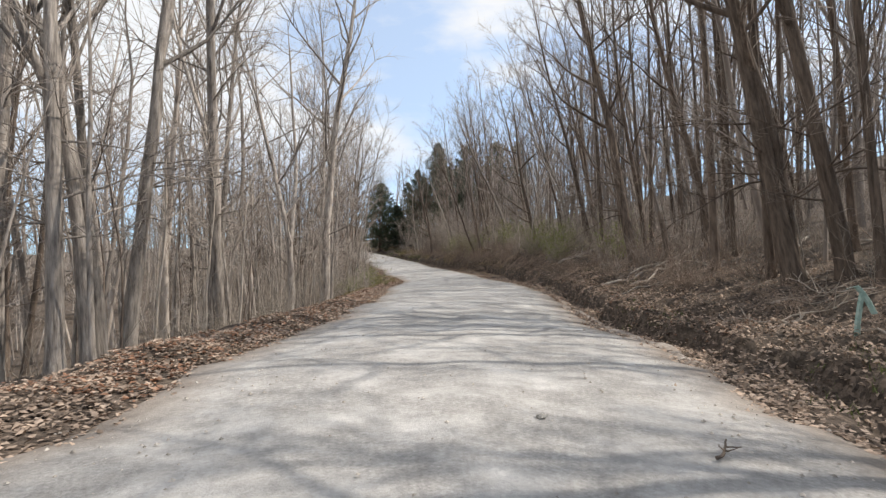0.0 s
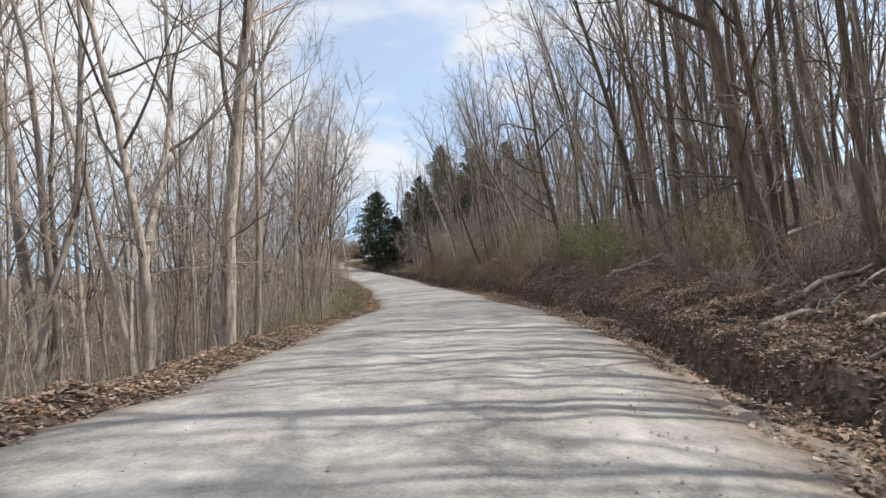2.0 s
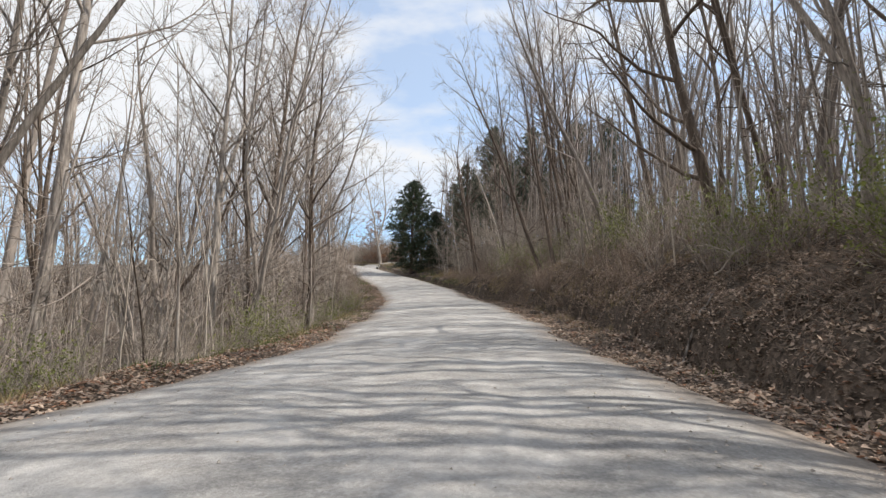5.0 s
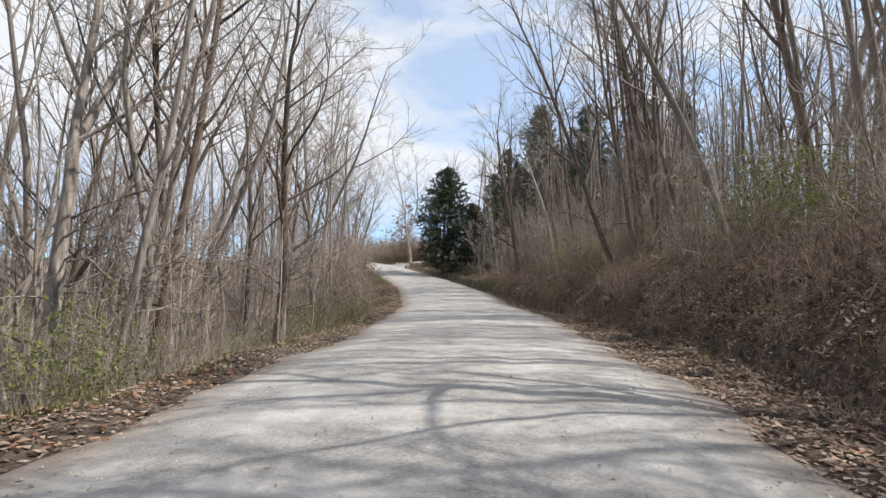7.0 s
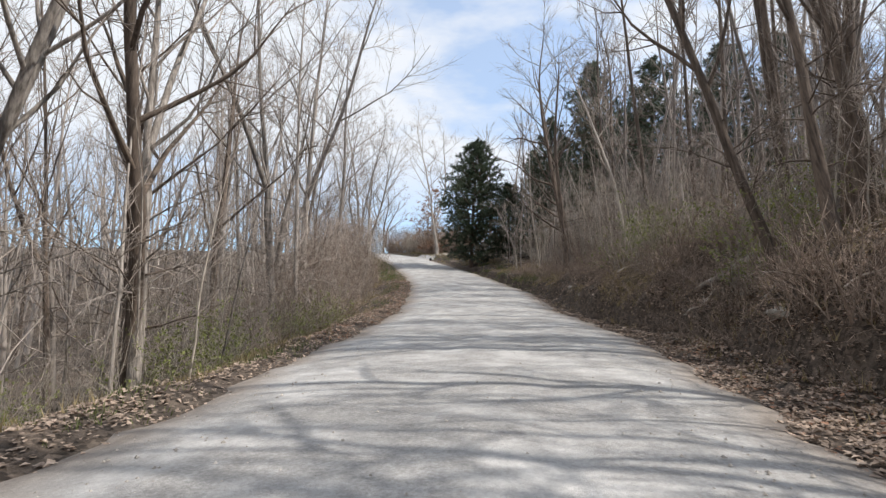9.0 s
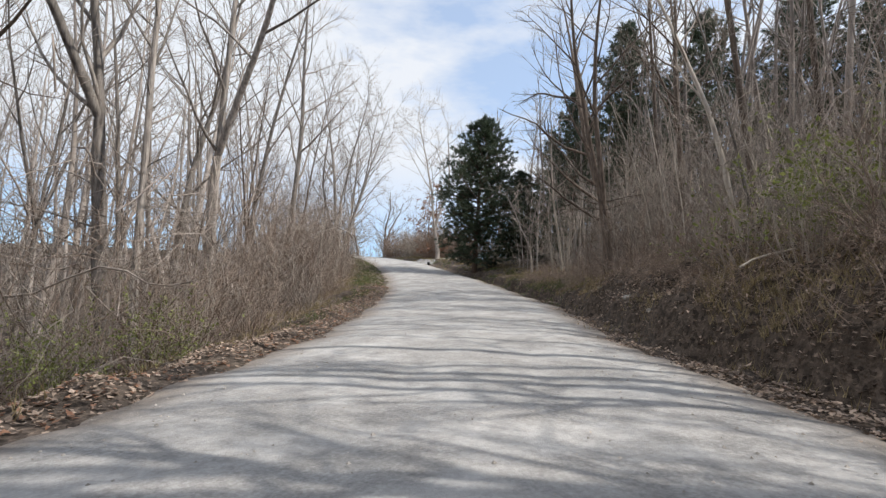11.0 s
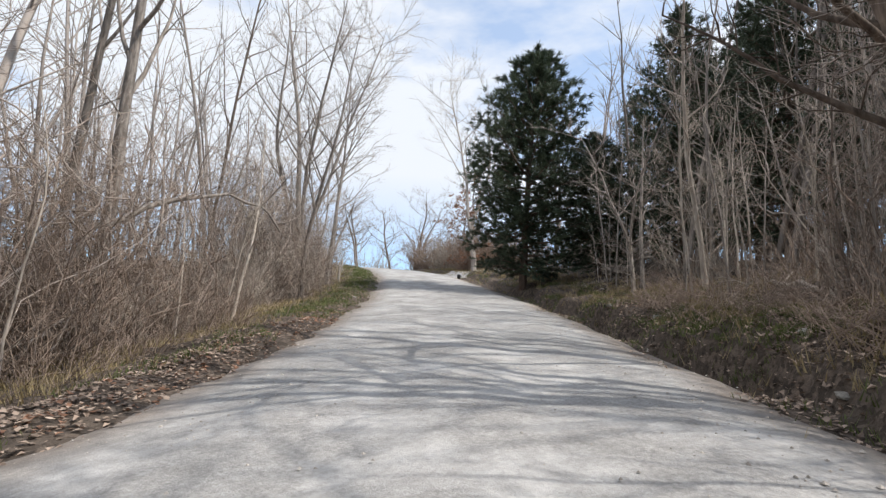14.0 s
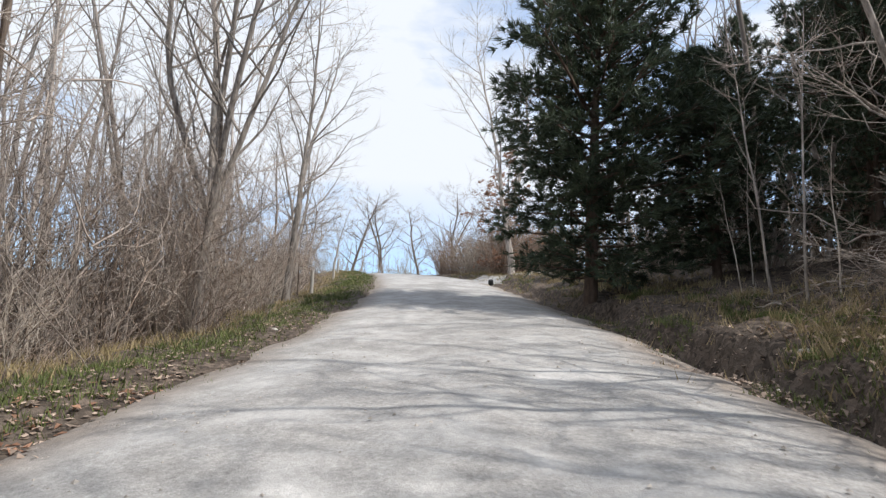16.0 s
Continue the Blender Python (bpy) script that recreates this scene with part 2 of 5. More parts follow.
# ---------------------------------------------------------------- the lie of the land
ROAD = [(-4.6, -46.0, 1.7), (-3.0, -28.0, 1.0), (-1.6, -12.0, 0.42), (-0.30, 0.03, 0.0), (0.30, 5.90, -0.20), (0.89, 11.71, -0.40), (1.31, 17.23, -0.53),
        (1.66, 22.69, -0.67), (1.45, 30.0, -0.86), (0.70, 36.66, -1.00), (0.09, 41.61, -1.0), (-0.56, 46.61, -1.06), (-1.7, 53.6, -1.2),
        (-3.19, 60.97, -1.27), (-4.31, 65.91, -1.09), (-5.76, 70.84, -0.88), (-7.34, 75.72, -0.64), (-9.11, 80.48, -0.33),
        (-13.4, 90.0, 0.45), (-18.3, 99.5, 1.4), (-24.5, 108.5, 2.5), (-32.0, 117.5, 3.35), (-40.0, 125.5, 3.7), (-49.5, 134.0, 3.5), (-63.0, 146.0, 2.4), (-84.0, 163.0, 0.0)]


def smooth_line(points, step):
    """Points at even steps along a Catmull-Rom line."""
    p = np.array(points)
    p = np.vstack([2 * p[0] - p[1], p, 2 * p[-1] - p[-2]])
    out = []
    for a, b, c, d in zip(p[:-3], p[1:-2], p[2:-1], p[3:]):
        for u in np.linspace(0, 1, 24, endpoint=False):
            out.append(0.5 * (2 * b + (c - a) * u + (2 * a - 5 * b + 4 * c - d) * u * u + (3 * b - a - 3 * c + d) * u ** 3))
    out = np.array(out + [p[-2]])
    far = np.r_[0, np.cumsum(np.linalg.norm(np.diff(out[:, :2], axis=0), axis=1))]
    even = np.arange(0, far[-1], step)
    return even, np.stack([np.interp(even, far, out[:, k]) for k in range(3)], 1)


LINE_S, LINE = smooth_line(ROAD, 0.5)
start = int(np.argmin(np.hypot(LINE[:, 0] + 0.3, LINE[:, 1])))
LINE_S = LINE_S - LINE_S[start]              # s = 0 where the drive begins
kernel = np.ones(13) / 13
for k in range(3):
    LINE[6:-6, k] = np.convolve(LINE[:, k], kernel, "valid")
WAY = np.gradient(LINE[:, :2], axis=0)
WAY /= np.linalg.norm(WAY, axis=1)[:, None]
SIDE = np.stack([WAY[:, 1], -WAY[:, 0]], 1)  # to the right


def to_xy(s, d):
    i = np.clip(np.round((s - LINE_S[0]) * 2).astype(int), 0, len(LINE_S) - 1)
    return LINE[i, 0] + WAY[i, 0] * (s - LINE_S[i]) + SIDE[i, 0] * d, LINE[i, 1] + WAY[i, 1] * (s - LINE_S[i]) + SIDE[i, 1] * d


def to_sd(x, y):
    i = int(np.argmin((LINE[:, 0] - x) ** 2 + (LINE[:, 1] - y) ** 2))
    off = np.array([x - LINE[i, 0], y - LINE[i, 1]])
    return LINE_S[i] + off @ WAY[i], off @ SIDE[i]


KNOT_S = [-40, 0, 15, 25, 35, 45, 60, 72, 80, 90, 105, 120, 150]
BANK = [0.3, 0.3, 0.45, 0.75, 1.35, 1.85, 2.3, 1.8, 1.0, 0.65, 0.6, 0.3, 0.1]           # height of the right bank 6 m out
RISE = [0.22, 0.22, 0.22, 0.24, 0.27, 0.29, 0.29, 0.28, 0.28, 0.26, 0.15, 0.05, 0.0]  # slope of the hill behind it
DITCH = [0.3, 0.6, 0.6, 0.5, 0.42, 0.42, 0.4, 0.58, 0.5, 0.38, 0.15, 0.05, 0.0]
TOE = [0.1, 0.1, 0.1, 0.2, 0.6, 0.9, 0.6, -0.25, -0.45, -0.45, -0.3, 0.0, 0.0]            # how far the foot of the bank lies off
DROP = [0.6, 0.6, 0.65, 0.7, 0.9, 1.3, 1.3, 0.8, 0.5, 0.45, 0.4, 0.3, 0.2]           # fall of the left verge 7 m out
FALL = [0.2, 0.2, 0.2, 0.2, 0.22, 0.24, 0.24, 0.2, 0.18, 0.16, 0.12, 0.06, 0.03]


EDGE_S = [-40, 4, 8, 11, 14, 18, 25, 29, 33, 36, 40, 45, 51, 55, 61, 65, 68, 73, 78, 84, 92, 100, 130]
EDGE_LEFT = [3.0, 3.0, 3.25, 3.3, 3.45, 3.7, 4.15, 4.45, 4.5, 4.0, 3.05, 3.2, 3.15, 3.4, 3.6, 3.3, 2.95, 3.1, 3.05, 2.9, 3.0, 3.2, 3.1]     # where the pale gravel ends
EDGE_RIGHT = [2.7, 2.75, 2.85, 2.7, 2.25, 2.3, 2.6, 2.85, 2.85, 2.7, 2.45, 2.7, 2.7, 3.05, 3.4, 3.0, 2.6, 2.85, 3.0, 3.0, 2.9, 2.6, 2.7]
TILT_S = [-40, 0, 3, 9, 15, 20, 25, 32, 40, 45, 50, 58, 66, 72, 77, 82, 90, 105, 130]
CROSSFALL = [-1.5, -1.7, -2.2, -2.7, -2.7, -1.75, -0.65, 0.35, 1.45, 1.4, 1.65, 2.4, 2.0, 2.7, 3.0, 1.8, 1.5, 0.0, 0.0]     # degrees by which the road rises to the right
FINE_S = np.arange(LINE_S[0], LINE_S[-1], 0.1)
FORM = np.stack([np.interp(FINE_S, LINE_S, LINE[:, 2])] + [np.interp(FINE_S, KNOT_S, v) for v in (BANK, RISE, DITCH, DROP, FALL, TOE)]
                + [np.interp(FINE_S, EDGE_S, EDGE_LEFT) - 3.2, np.interp(FINE_S, EDGE_S, EDGE_RIGHT) - 2.95, np.tan(np.radians(np.interp(FINE_S, TILT_S, CROSSFALL)))], 1).tolist()


def lerp(x, xs, ys):
    for k in range(1, len(xs)):
        if x < xs[k]:
            return ys[k - 1] + (ys[k] - ys[k - 1]) * (x - xs[k - 1]) / (xs[k] - xs[k - 1])
    return ys[-1]


def form(s):
    return FORM[min(len(FORM) - 1, max(0, int((s - FINE_S[0]) * 10 + 0.5)))]


def road_z(s, d=0.0):
    return form(s)[0] + form(s)[9] * max(-5.0, min(5.0, d))


def spread_out(s, n):
    """Metres off the middle for a place n metres off on a road of even width."""
    more = form(s)[7 if n < 0 else 8]
    a = abs(n)
    return math.copysign(a + min(1.0, a / 2.5) * more, n)


def drawn_in(s, d):
    """The other way round."""
    more = form(s)[7 if d < 0 else 8]
    a = abs(d)
    return math.copysign(a / (1 + more / 2.5) if a < 2.5 + more else a - more, d)


def land(s, d):
    """Height of the ground at s metres along the road and d metres to its right."""
    _, bank, rise, ditch, fell, fall, toe, _, _, _ = form(s)
    z = road_z(s, d)
    d = drawn_in(s, d)
    wob = 0.38 * noise.noise((s * 0.22, 3.1, 0)) + 0.26 * noise.noise((s * 0.9, 7.7, 0)) + 0.14 * noise.noise((s * 2.3, 9.7, 0))
    dig = 0.85 + 0.9 * noise.noise((s * 0.45, 1.7, 3.0))
    if d >= 0:
        e = d + (wob if d > 2.5 else 0)
        z += lerp(e, (0, 2.6, 3.2, 3.75 + toe, 4.3 + toe, 4.55 + toe, 4.75 + toe, 5.5 + toe * 0.8, 6.9 + toe * 0.4, 9, 14, 60, 110),
                  (0.0, -0.14, -0.17, -0.19, -ditch * dig, -ditch * dig, bank * 0.2 + 0.05 * dig, bank * 0.55, bank, bank + rise * 2.2, bank + rise * 6.5, bank + rise * 36, bank + rise * 50))
    else:
        e = -d + (wob if d < -2.5 else 0)
        z += lerp(e, (0, 2.6, 3.5, 4.4, 5.4, 7, 12, 40, 110),
                  (0.0, -0.14, -0.16, -0.02, -fell * 0.35, -fell, -fell - fall * 5, -fell - fall * 27, -fell - fall * 75))
    rough = min(1.0, max(0.0, abs(d) - 3.2) / 1.5)
    if d > 4.6:
        z += bank * 0.22 * min(1.0, d - 4.6) * noise.noise((s * 0.33, d * 0.4, 8.1))
    z += rough * (0.19 * noise.noise((s * 0.8, d * 0.8, 0.3)) + 0.10 * noise.noise((s * 2.4, d * 2.4, 5.3)))
    if 4.2 < d < 9:                            # roots, clods and washed-out hollows of the bank
        z += 0.2 * noise.noise((s * 1.7, d * 1.5, 12.4)) + 0.12 * noise.noise((s * 4.4, d * 4.4, 7.1))
    if abs(d) > 9:
        z += min(1, (abs(d) - 9) / 12) * 0.9 * noise.noise((s * 0.06, d * 0.06, 2.0))
    return float(z)


def spot(x, y):
    return Vector((x, y, land(*to_sd(x, y))))


# ---------------------------------------------------------------- mesh helpers
def cross(a, b):
    return np.array([a[1] * b[2] - a[2] * b[1], a[2] * b[0] - a[0] * b[2], a[0] * b[1] - a[1] * b[0]])


def size_of(v):
    return math.sqrt(v[0] * v[0] + v[1] * v[1] + v[2] * v[2])


class Shape:
    """Gathers vertices and faces for one mesh."""

    def __init__(self):
        self.v, self.f = [], []

    def tube(self, pts, radii, sides, cap=False):
        pts = np.asarray(pts, float)
        ahead = np.gradient(pts, axis=0)
        ahead /= np.linalg.norm(ahead, axis=1)[:, None] + 1e-9
        ref = np.array([1.0, 0, 0]) if abs(ahead[0, 0]) < 0.8 else np.array([0, 1.0, 0])
        u = cross(ahead.T, ref).T
        u /= np.linalg.norm(u, axis=1)[:, None] + 1e-9
        w = cross(ahead.T, u.T).T
        ang = np.arange(sides) * 2 * math.pi / sides
        rad = np.asarray(radii, float)
        ring = pts[:, None] + rad[:, None, None] * (np.cos(ang)[None, :, None] * u[:, None] + np.sin(ang)[None, :, None] * w[:, None])
        n0 = len(self.v)
        self.v.extend(map(tuple, ring.reshape(-1, 3)))
        for a in range(len(pts) - 1):
            for b in range(sides):
                c = (b + 1) % sides
                self.f.append((n0 + a * sides + b, n0 + a * sides + c, n0 + (a + 1) * sides + c, n0 + (a + 1) * sides + b))
        if cap:
            self.f.append(tuple(n0 + b for b in reversed(range(sides))))
            self.f.append(tuple(n0 + (len(pts) - 1) * sides + b for b in range(sides)))

    def spike(self, base, tip, r):
        """A slender three-sided point from base to tip."""
        base, tip = np.asarray(base, float), np.asarray(tip, float)
        w = tip - base
        u = cross(w, (0.3, 0.5, 0.8))
        u *= r / (size_of(u) + 1e-9)
        v = cross(w, u)
        v *= r / (size_of(v) + 1e-9)
        n0 = len(self.v)
        self.v += [tuple(base + u), tuple(base - 0.5 * u + 0.87 * v), tuple(base - 0.5 * u - 0.87 * v), tuple(tip)]
        self.f += [(n0, n0 + 1, n0 + 3), (n0 + 1, n0 + 2, n0 + 3), (n0 + 2, n0, n0 + 3)]

    def face(self, *corners):
        n0 = len(self.v)
        self.v.extend(tuple(map(float, c)) for c in corners)
        self.f.append(tuple(range(n0, n0 + len(corners))))

    def join(self, other):
        n0 = len(self.v)
        self.v += other.v
        self.f += [tuple(i + n0 for i in f) for f in other.f]

    def mesh(self, name, mat, smooth=True):
        me = bpy.data.meshes.new(name)
        me.from_pydata(self.v, [], self.f)
        me.materials.append(mat)
        if smooth:
            me.polygons.foreach_set("use_smooth", [True] * len(me.polygons))
        me.update()
        return me


def part(name, shape, mat, parent, label="", smooth=True, also=None):
    """Links a shape as one mesh object under a thing; also: a second shape of the same mesh in its own material."""
    if also:
        n0, k0 = len(shape.v), len(shape.f)
        shape.v += also[0].v
        shape.f += [tuple(i + n0 for i in f) for f in also[0].f]
    me = shape.mesh(name, mat, smooth)
    if also:
        me.materials.append(also[1])
        me.polygons.foreach_set("material_index", [0] * k0 + [1] * (len(shape.f) - k0))
    ob = new(name, me)
    ob.parent = parent
    if label:
        tagged(ob, label)
    return ob


def strand(rng, base, way, length, nseg, wander, lift=0.0):
    """A wandering line from base along way; lift bends it upwards."""
    pts, at, w = [np.array(base, float)], np.array(base, float), np.array(way, float)
    for _ in range(nseg):
        w = w + rng.normal(0, wander, 3) + np.array([0, 0, lift])
        w /= size_of(w)
        at = at + w * length / nseg
        pts.append(at)
    return np.array(pts)


def along(pts, u):
    k = u * (len(pts) - 1)
    i = min(int(k), len(pts) - 2)
    return pts[i] + (pts[i + 1] - pts[i]) * (k - i), pts[i + 1] - pts[i]


def aside(rng, way, angle):
    """A direction that leaves way at the angle, on a random side."""
    way = way / size_of(way)
    o = cross(way, rng.normal(0, 1, 3))
    o /= size_of(o) + 1e-9
    return way * math.cos(angle) + o * math.sin(angle)


def tree_shapes(seed, height, radius, crown=0.42, limbs=12, spread=0.30, kink=0.03, fork=None, per_limb=6, per_branch=6, low=7, sides=9):
    """The trunk of one leafless tree at the origin, and its limbs, each with its wood and its twigs."""
    rng = np.random.default_rng(seed)
    trunk, made, stems, nseg = Shape(), [], [], 14
    main = strand(rng, (0, 0, -0.35), (0, 0, 1), height, nseg, kink, 0.02)
    rad = radius * (1 - np.linspace(0, 1, nseg + 1)) ** 0.75 + 0.012
    rad[0] *= 1.55
    rad[1] *= 1.06
    if fork:
        k = max(2, int(fork * nseg))
        rad[k:] *= 0.74
    trunk.tube(np.vstack([main[:1], main[:1] * 0.5 + main[1:2] * 0.5, main[1:]]), np.r_[rad[:1], radius * 1.12, rad[1:]], sides)
    stems.append((main, rad))
    if fork:
        way = aside(rng, main[k] - main[k - 1], 0.42)
        other = strand(rng, main[k] - (main[k] - main[k - 1]) * 0.3, way, height * (1 - fork) * 0.95, 10, kink * 1.3, 0.06)
        r2 = rad[k] * (1 - np.linspace(0, 1, 11)) ** 0.75 + 0.01
        trunk.tube(other, r2, sides - 1)
        stems.append((other, r2))

    def limb(base, way, length, r, lift=0.07):
        branch, twig = Shape(), Shape()
        pts = strand(rng, base, way, length, 6, 0.11, lift)
        branch.tube(pts, r * (1 - np.linspace(0, 0.9, 7)) + 0.004, 5)
        for _ in range(per_limb):
            p, w = along(pts, rng.uniform(0.25, 0.97))
            b = strand(rng, p, aside(rng, w, rng.uniform(0.5, 0.95)), length * rng.uniform(0.28, 0.5), 3, 0.15, 0.07)
            branch.tube(b, np.linspace(max(0.012, r * 0.36), 0.006, 4), 3)
            for _ in range(per_branch):
                q, w2 = along(b, rng.uniform(0.2, 1))
                twig.spike(q, q + (aside(rng, w2, rng.uniform(0.35, 0.9)) + np.array([0, 0, 0.12])) * min(1.1, length * rng.uniform(0.16, 0.36)), 0.0075)
        for _ in range(per_limb):
            q, w2 = along(pts, rng.uniform(0.3, 1))
            twig.spike(q, q + aside(rng, w2, rng.uniform(0.5, 1.0)) * min(1.2, length * rng.uniform(0.12, 0.3)), 0.008)
        made.append((branch, twig))

    for n, (pts, rr) in enumerate(stems):
        count = limbs if not n else limbs // 2
        first = crown if not n else 0.25
        for i in range(count):
            f = first + (0.98 - first) * (i + rng.uniform(0, 1)) / count
            p, w = along(pts, f)
            r = float(np.interp(f, np.linspace(0, 1, len(rr)), rr))
            az = i * 2.4 + rng.uniform(-0.5, 0.5)
            el = rng.uniform(0.5, 1.05)
            way = np.array([math.cos(az) * math.cos(el), math.sin(az) * math.cos(el), math.sin(el)])
            limb(p, way, height * spread * (1.1 - 0.62 * f) * rng.uniform(0.75, 1.2), max(0.016, r * 0.5))
    for _ in range(low):
        p, w = along(main, rng.uniform(0.12, crown))
        az = rng.uniform(0, 6.28)
        limb(p, (math.cos(az), math.sin(az), rng.uniform(0.0, 0.5)), height * rng.uniform(0.08, 0.17), radius * 0.13, 0.02)
    return trunk, made


def make_tree(name, seed, bark, twigs, joined=False, **kw):
    root = new(name)
    trunk, limbs = tree_shapes(seed, **kw)
    part("trunk", trunk, bark, root)
    if joined:
        wood, fine = Shape(), Shape()
        for w, f in limbs:
            wood.join(w)
            fine.join(f)
        tagged(part("crown", wood, bark if bark is not BARK_PALE else TWIG_PALE, root, also=(fine, twigs)), "bare branching crown", kind="stuff")
        return root
    for wood, fine in limbs:
        part("limb", wood, bark if bark is not BARK_PALE else TWIG_PALE, root, also=(fine, twigs))
    return root


def drop(*things):
    """Takes the patterns out again once their copies stand."""
    for ob in things:
        for o in (*ob.children_recursive, ob):
            bpy.data.objects.remove(o)


def stood(x, y, turn=0.0, wide=1.0, high=1.0, lean=0.0, towards=180.0, sink=0.0):
    """The pose of a plant on the ground: turned, scaled, and leaning by degrees towards a compass way (0: +x, 90: +y)."""
    p = spot(x, y)
    axis = Vector((-math.sin(radians(towards)), math.cos(radians(towards)), 0))
    return (Matrix.Translation(p - Vector((0, 0, sink))) @ Matrix.Rotation(radians(lean), 4, axis) @ Matrix.Rotation(radians(turn), 4, "Z")
            @ Matrix.Diagonal((wide, wide, high, 1)))


# ---------------------------------------------------------------- ground and road
def build_ground():
    ds = np.r_[-110, -90, -72, -58, -46, -37, -30, -25, -21, -18, -15.5, -13.5, -12, -10.8, -9.8, -9, np.arange(-8.4, -2.7, 0.3),
               -2, 0, 2, np.arange(2.7, 3.7, 0.2), np.arange(3.7, 6.3, 0.13), np.arange(6.3, 8.6, 0.3), 9, 9.8, 10.8, 12, 13.5, 15.5, 18, 21, 25, 30, 37, 46, 58, 72, 90, 110]
    ss = np.r_[np.arange(-44, -4, 0.8), np.arange(-4, 100, 0.27), np.arange(100, LINE_S[-1] - 1, 0.7)]
    me_v, me_f = [], []
    for s in ss:
        real = np.array([spread_out(s, n) for n in ds])
        xs, ys = to_xy(np.full(len(ds), s), real)
        for x, y, d, n in zip(xs, ys, real, ds):
            me_v.append((x, y, land(s, d) - (0.06 if abs(n) < 2.6 else 0.0)))
    w, h = len(ds), len(ss)
    for a in range(h - 1):
        for b in range(w - 1):
            me_f.append((a * w + b, a * w + b + 1, (a + 1) * w + b + 1, (a + 1) * w + b))
    # the rim goes on to the horizon
    rim = [b for b in range(w)] + [a * w + w - 1 for a in range(1, h)] + [(h - 1) * w + b for b in range(w - 2, -1, -1)] + [a * w for a in range(h - 2, 0, -1)]
    rim = rim[::7]
    cx, cy = -20.0, 60.0
    prev, angles = rim, []
    for i in rim:
        angles.append(math.atan2(me_v[i][1] - cy, me_v[i][0] - cx))
    angles = np.unwrap(angles)
    for far, blend_to in ((260, 0.5), (500, 0.8), (1000, 1), (2400, 1)):
        ring = []
        for i, a in zip(rim, angles):
            side = math.cos(a + 0.5)                 # hills to the right, a valley to the left
            hill = -26 + 30 * max(0, side) + 10 * noise.noise((math.cos(a) * 2.5, math.sin(a) * 2.5, far * 0.003))
            z = me_v[i][2] * (1 - blend_to) + hill * blend_to
            ring.append(len(me_v))
            me_v.append((cx + far * math.cos(a), cy + far * math.sin(a), z))
        for k in range(len(ring)):
            j = (k + 1) % len(ring)
            me_f.append((prev[k], prev[j], ring[j], ring[k]))
        prev = ring
    me = bpy.data.meshes.new("ground")
    me.from_pydata(me_v, [], me_f)
    me.materials.append(LITTER)
    me.polygons.foreach_set("use_smooth", [True] * len(me.polygons))
    me.validate()
    me.update()
    tagged(new("ground", me), "brown forest floor of leaf litter and soil", "ground", kind="structure")


def build_road():
    ds = np.r_[-4.1, -3.9, -3.7, -3.45, np.arange(-3.2, 3.3, 0.2), 3.45, 3.7, 3.9]
    ss = np.arange(-43, LINE_S[-1] - 2, 0.35)
    v, f, across = [], [], []
    for s in ss:
        real = np.array([spread_out(s, n) for n in ds])
        xs, ys = to_xy(np.full(len(ds), s), real)
        for x, y, d, off in zip(xs, ys, ds, real):
            e = abs(d) + (0.28 if d > 0 else 0) + 0.36 * noise.noise((s * 0.35, d > 0, 4.0)) + 0.24 * noise.noise((s * 1.3, d > 0, 9.0)) + 0.1 * noise.noise((s * 4.1, d > 0, 2.0))
            z = road_z(s, off) + np.interp(e, [0, 2.2, 2.9, 3.3, 3.7, 4.1], [0.03, 0.0, -0.045, -0.08, -0.14, -0.32])
            z -= 0.022 * (math.exp(-((d - 0.95) / 0.32) ** 2) + math.exp(-((d + 0.75) / 0.34) ** 2))     # wheel ways
            z += 0.012 * noise.noise((s * 0.8, d * 1.1, 1.0)) + 0.006 * noise.noise((s * 3, d * 3, 1.0))
            v.append((x, y, z))
            across.append(e - 0.1 * (d > 0))
    w = len(ds)
    for a in range(len(ss) - 1):
        for b in range(w - 1):
            f.append((a * w + b, a * w + b + 1, (a + 1) * w + b + 1, (a + 1) * w + b))
    me = bpy.data.meshes.new("road")
    me.from_pydata(v, [], f)
    me.materials.append(GRAVEL)
    me.polygons.foreach_set("use_smooth", [True] * len(me.polygons))
    at = me.attributes.new("across", "FLOAT", "POINT")
    at.data.foreach_set("value", across)
    me.update()
    tagged(new("road", me), "pale packed gravel country road with worn wheel ways", "road", kind="structure")


def build_drive():
    """A gravel drive that leaves the road to the right on the crest, with a flared mouth."""
    v, f = [], []
    ds, us = np.arange(1.6, 14, 0.4), np.linspace(-1, 1, 13)
    for d in ds:
        half = float(np.interp(d, [1.6, 3, 4.5, 7, 14], [5.5, 4.4, 2.9, 2.0, 1.8]))
        for u in us:
            s = 115.5 + 0.25 * (d - 3) + u * half + 0.2 * noise.noise((d * 0.6, u > 0, 2.0))
            x, y = to_xy(s, d)
            v.append((float(x), float(y), land(s, d) + 0.07 - 0.12 * abs(u) ** 5 - 0.05 * max(0, 2.4 - d)))
    w = len(us)
    for a in range(len(ds) - 1):
        for b in range(w - 1):
            f.append((a * w + b, a * w + b + 1, (a + 1) * w + b + 1, (a + 1) * w + b))
    me = bpy.data.meshes.new("drive")
    me.from_pydata(v, [], f)
    me.materials.append(GRAVEL)
    me.polygons.foreach_set("use_smooth", [True] * len(me.polygons))
    me.update()
    tagged(new("drive", me), "pale gravel drive leaving the road on the crest", "drive", kind="structure")


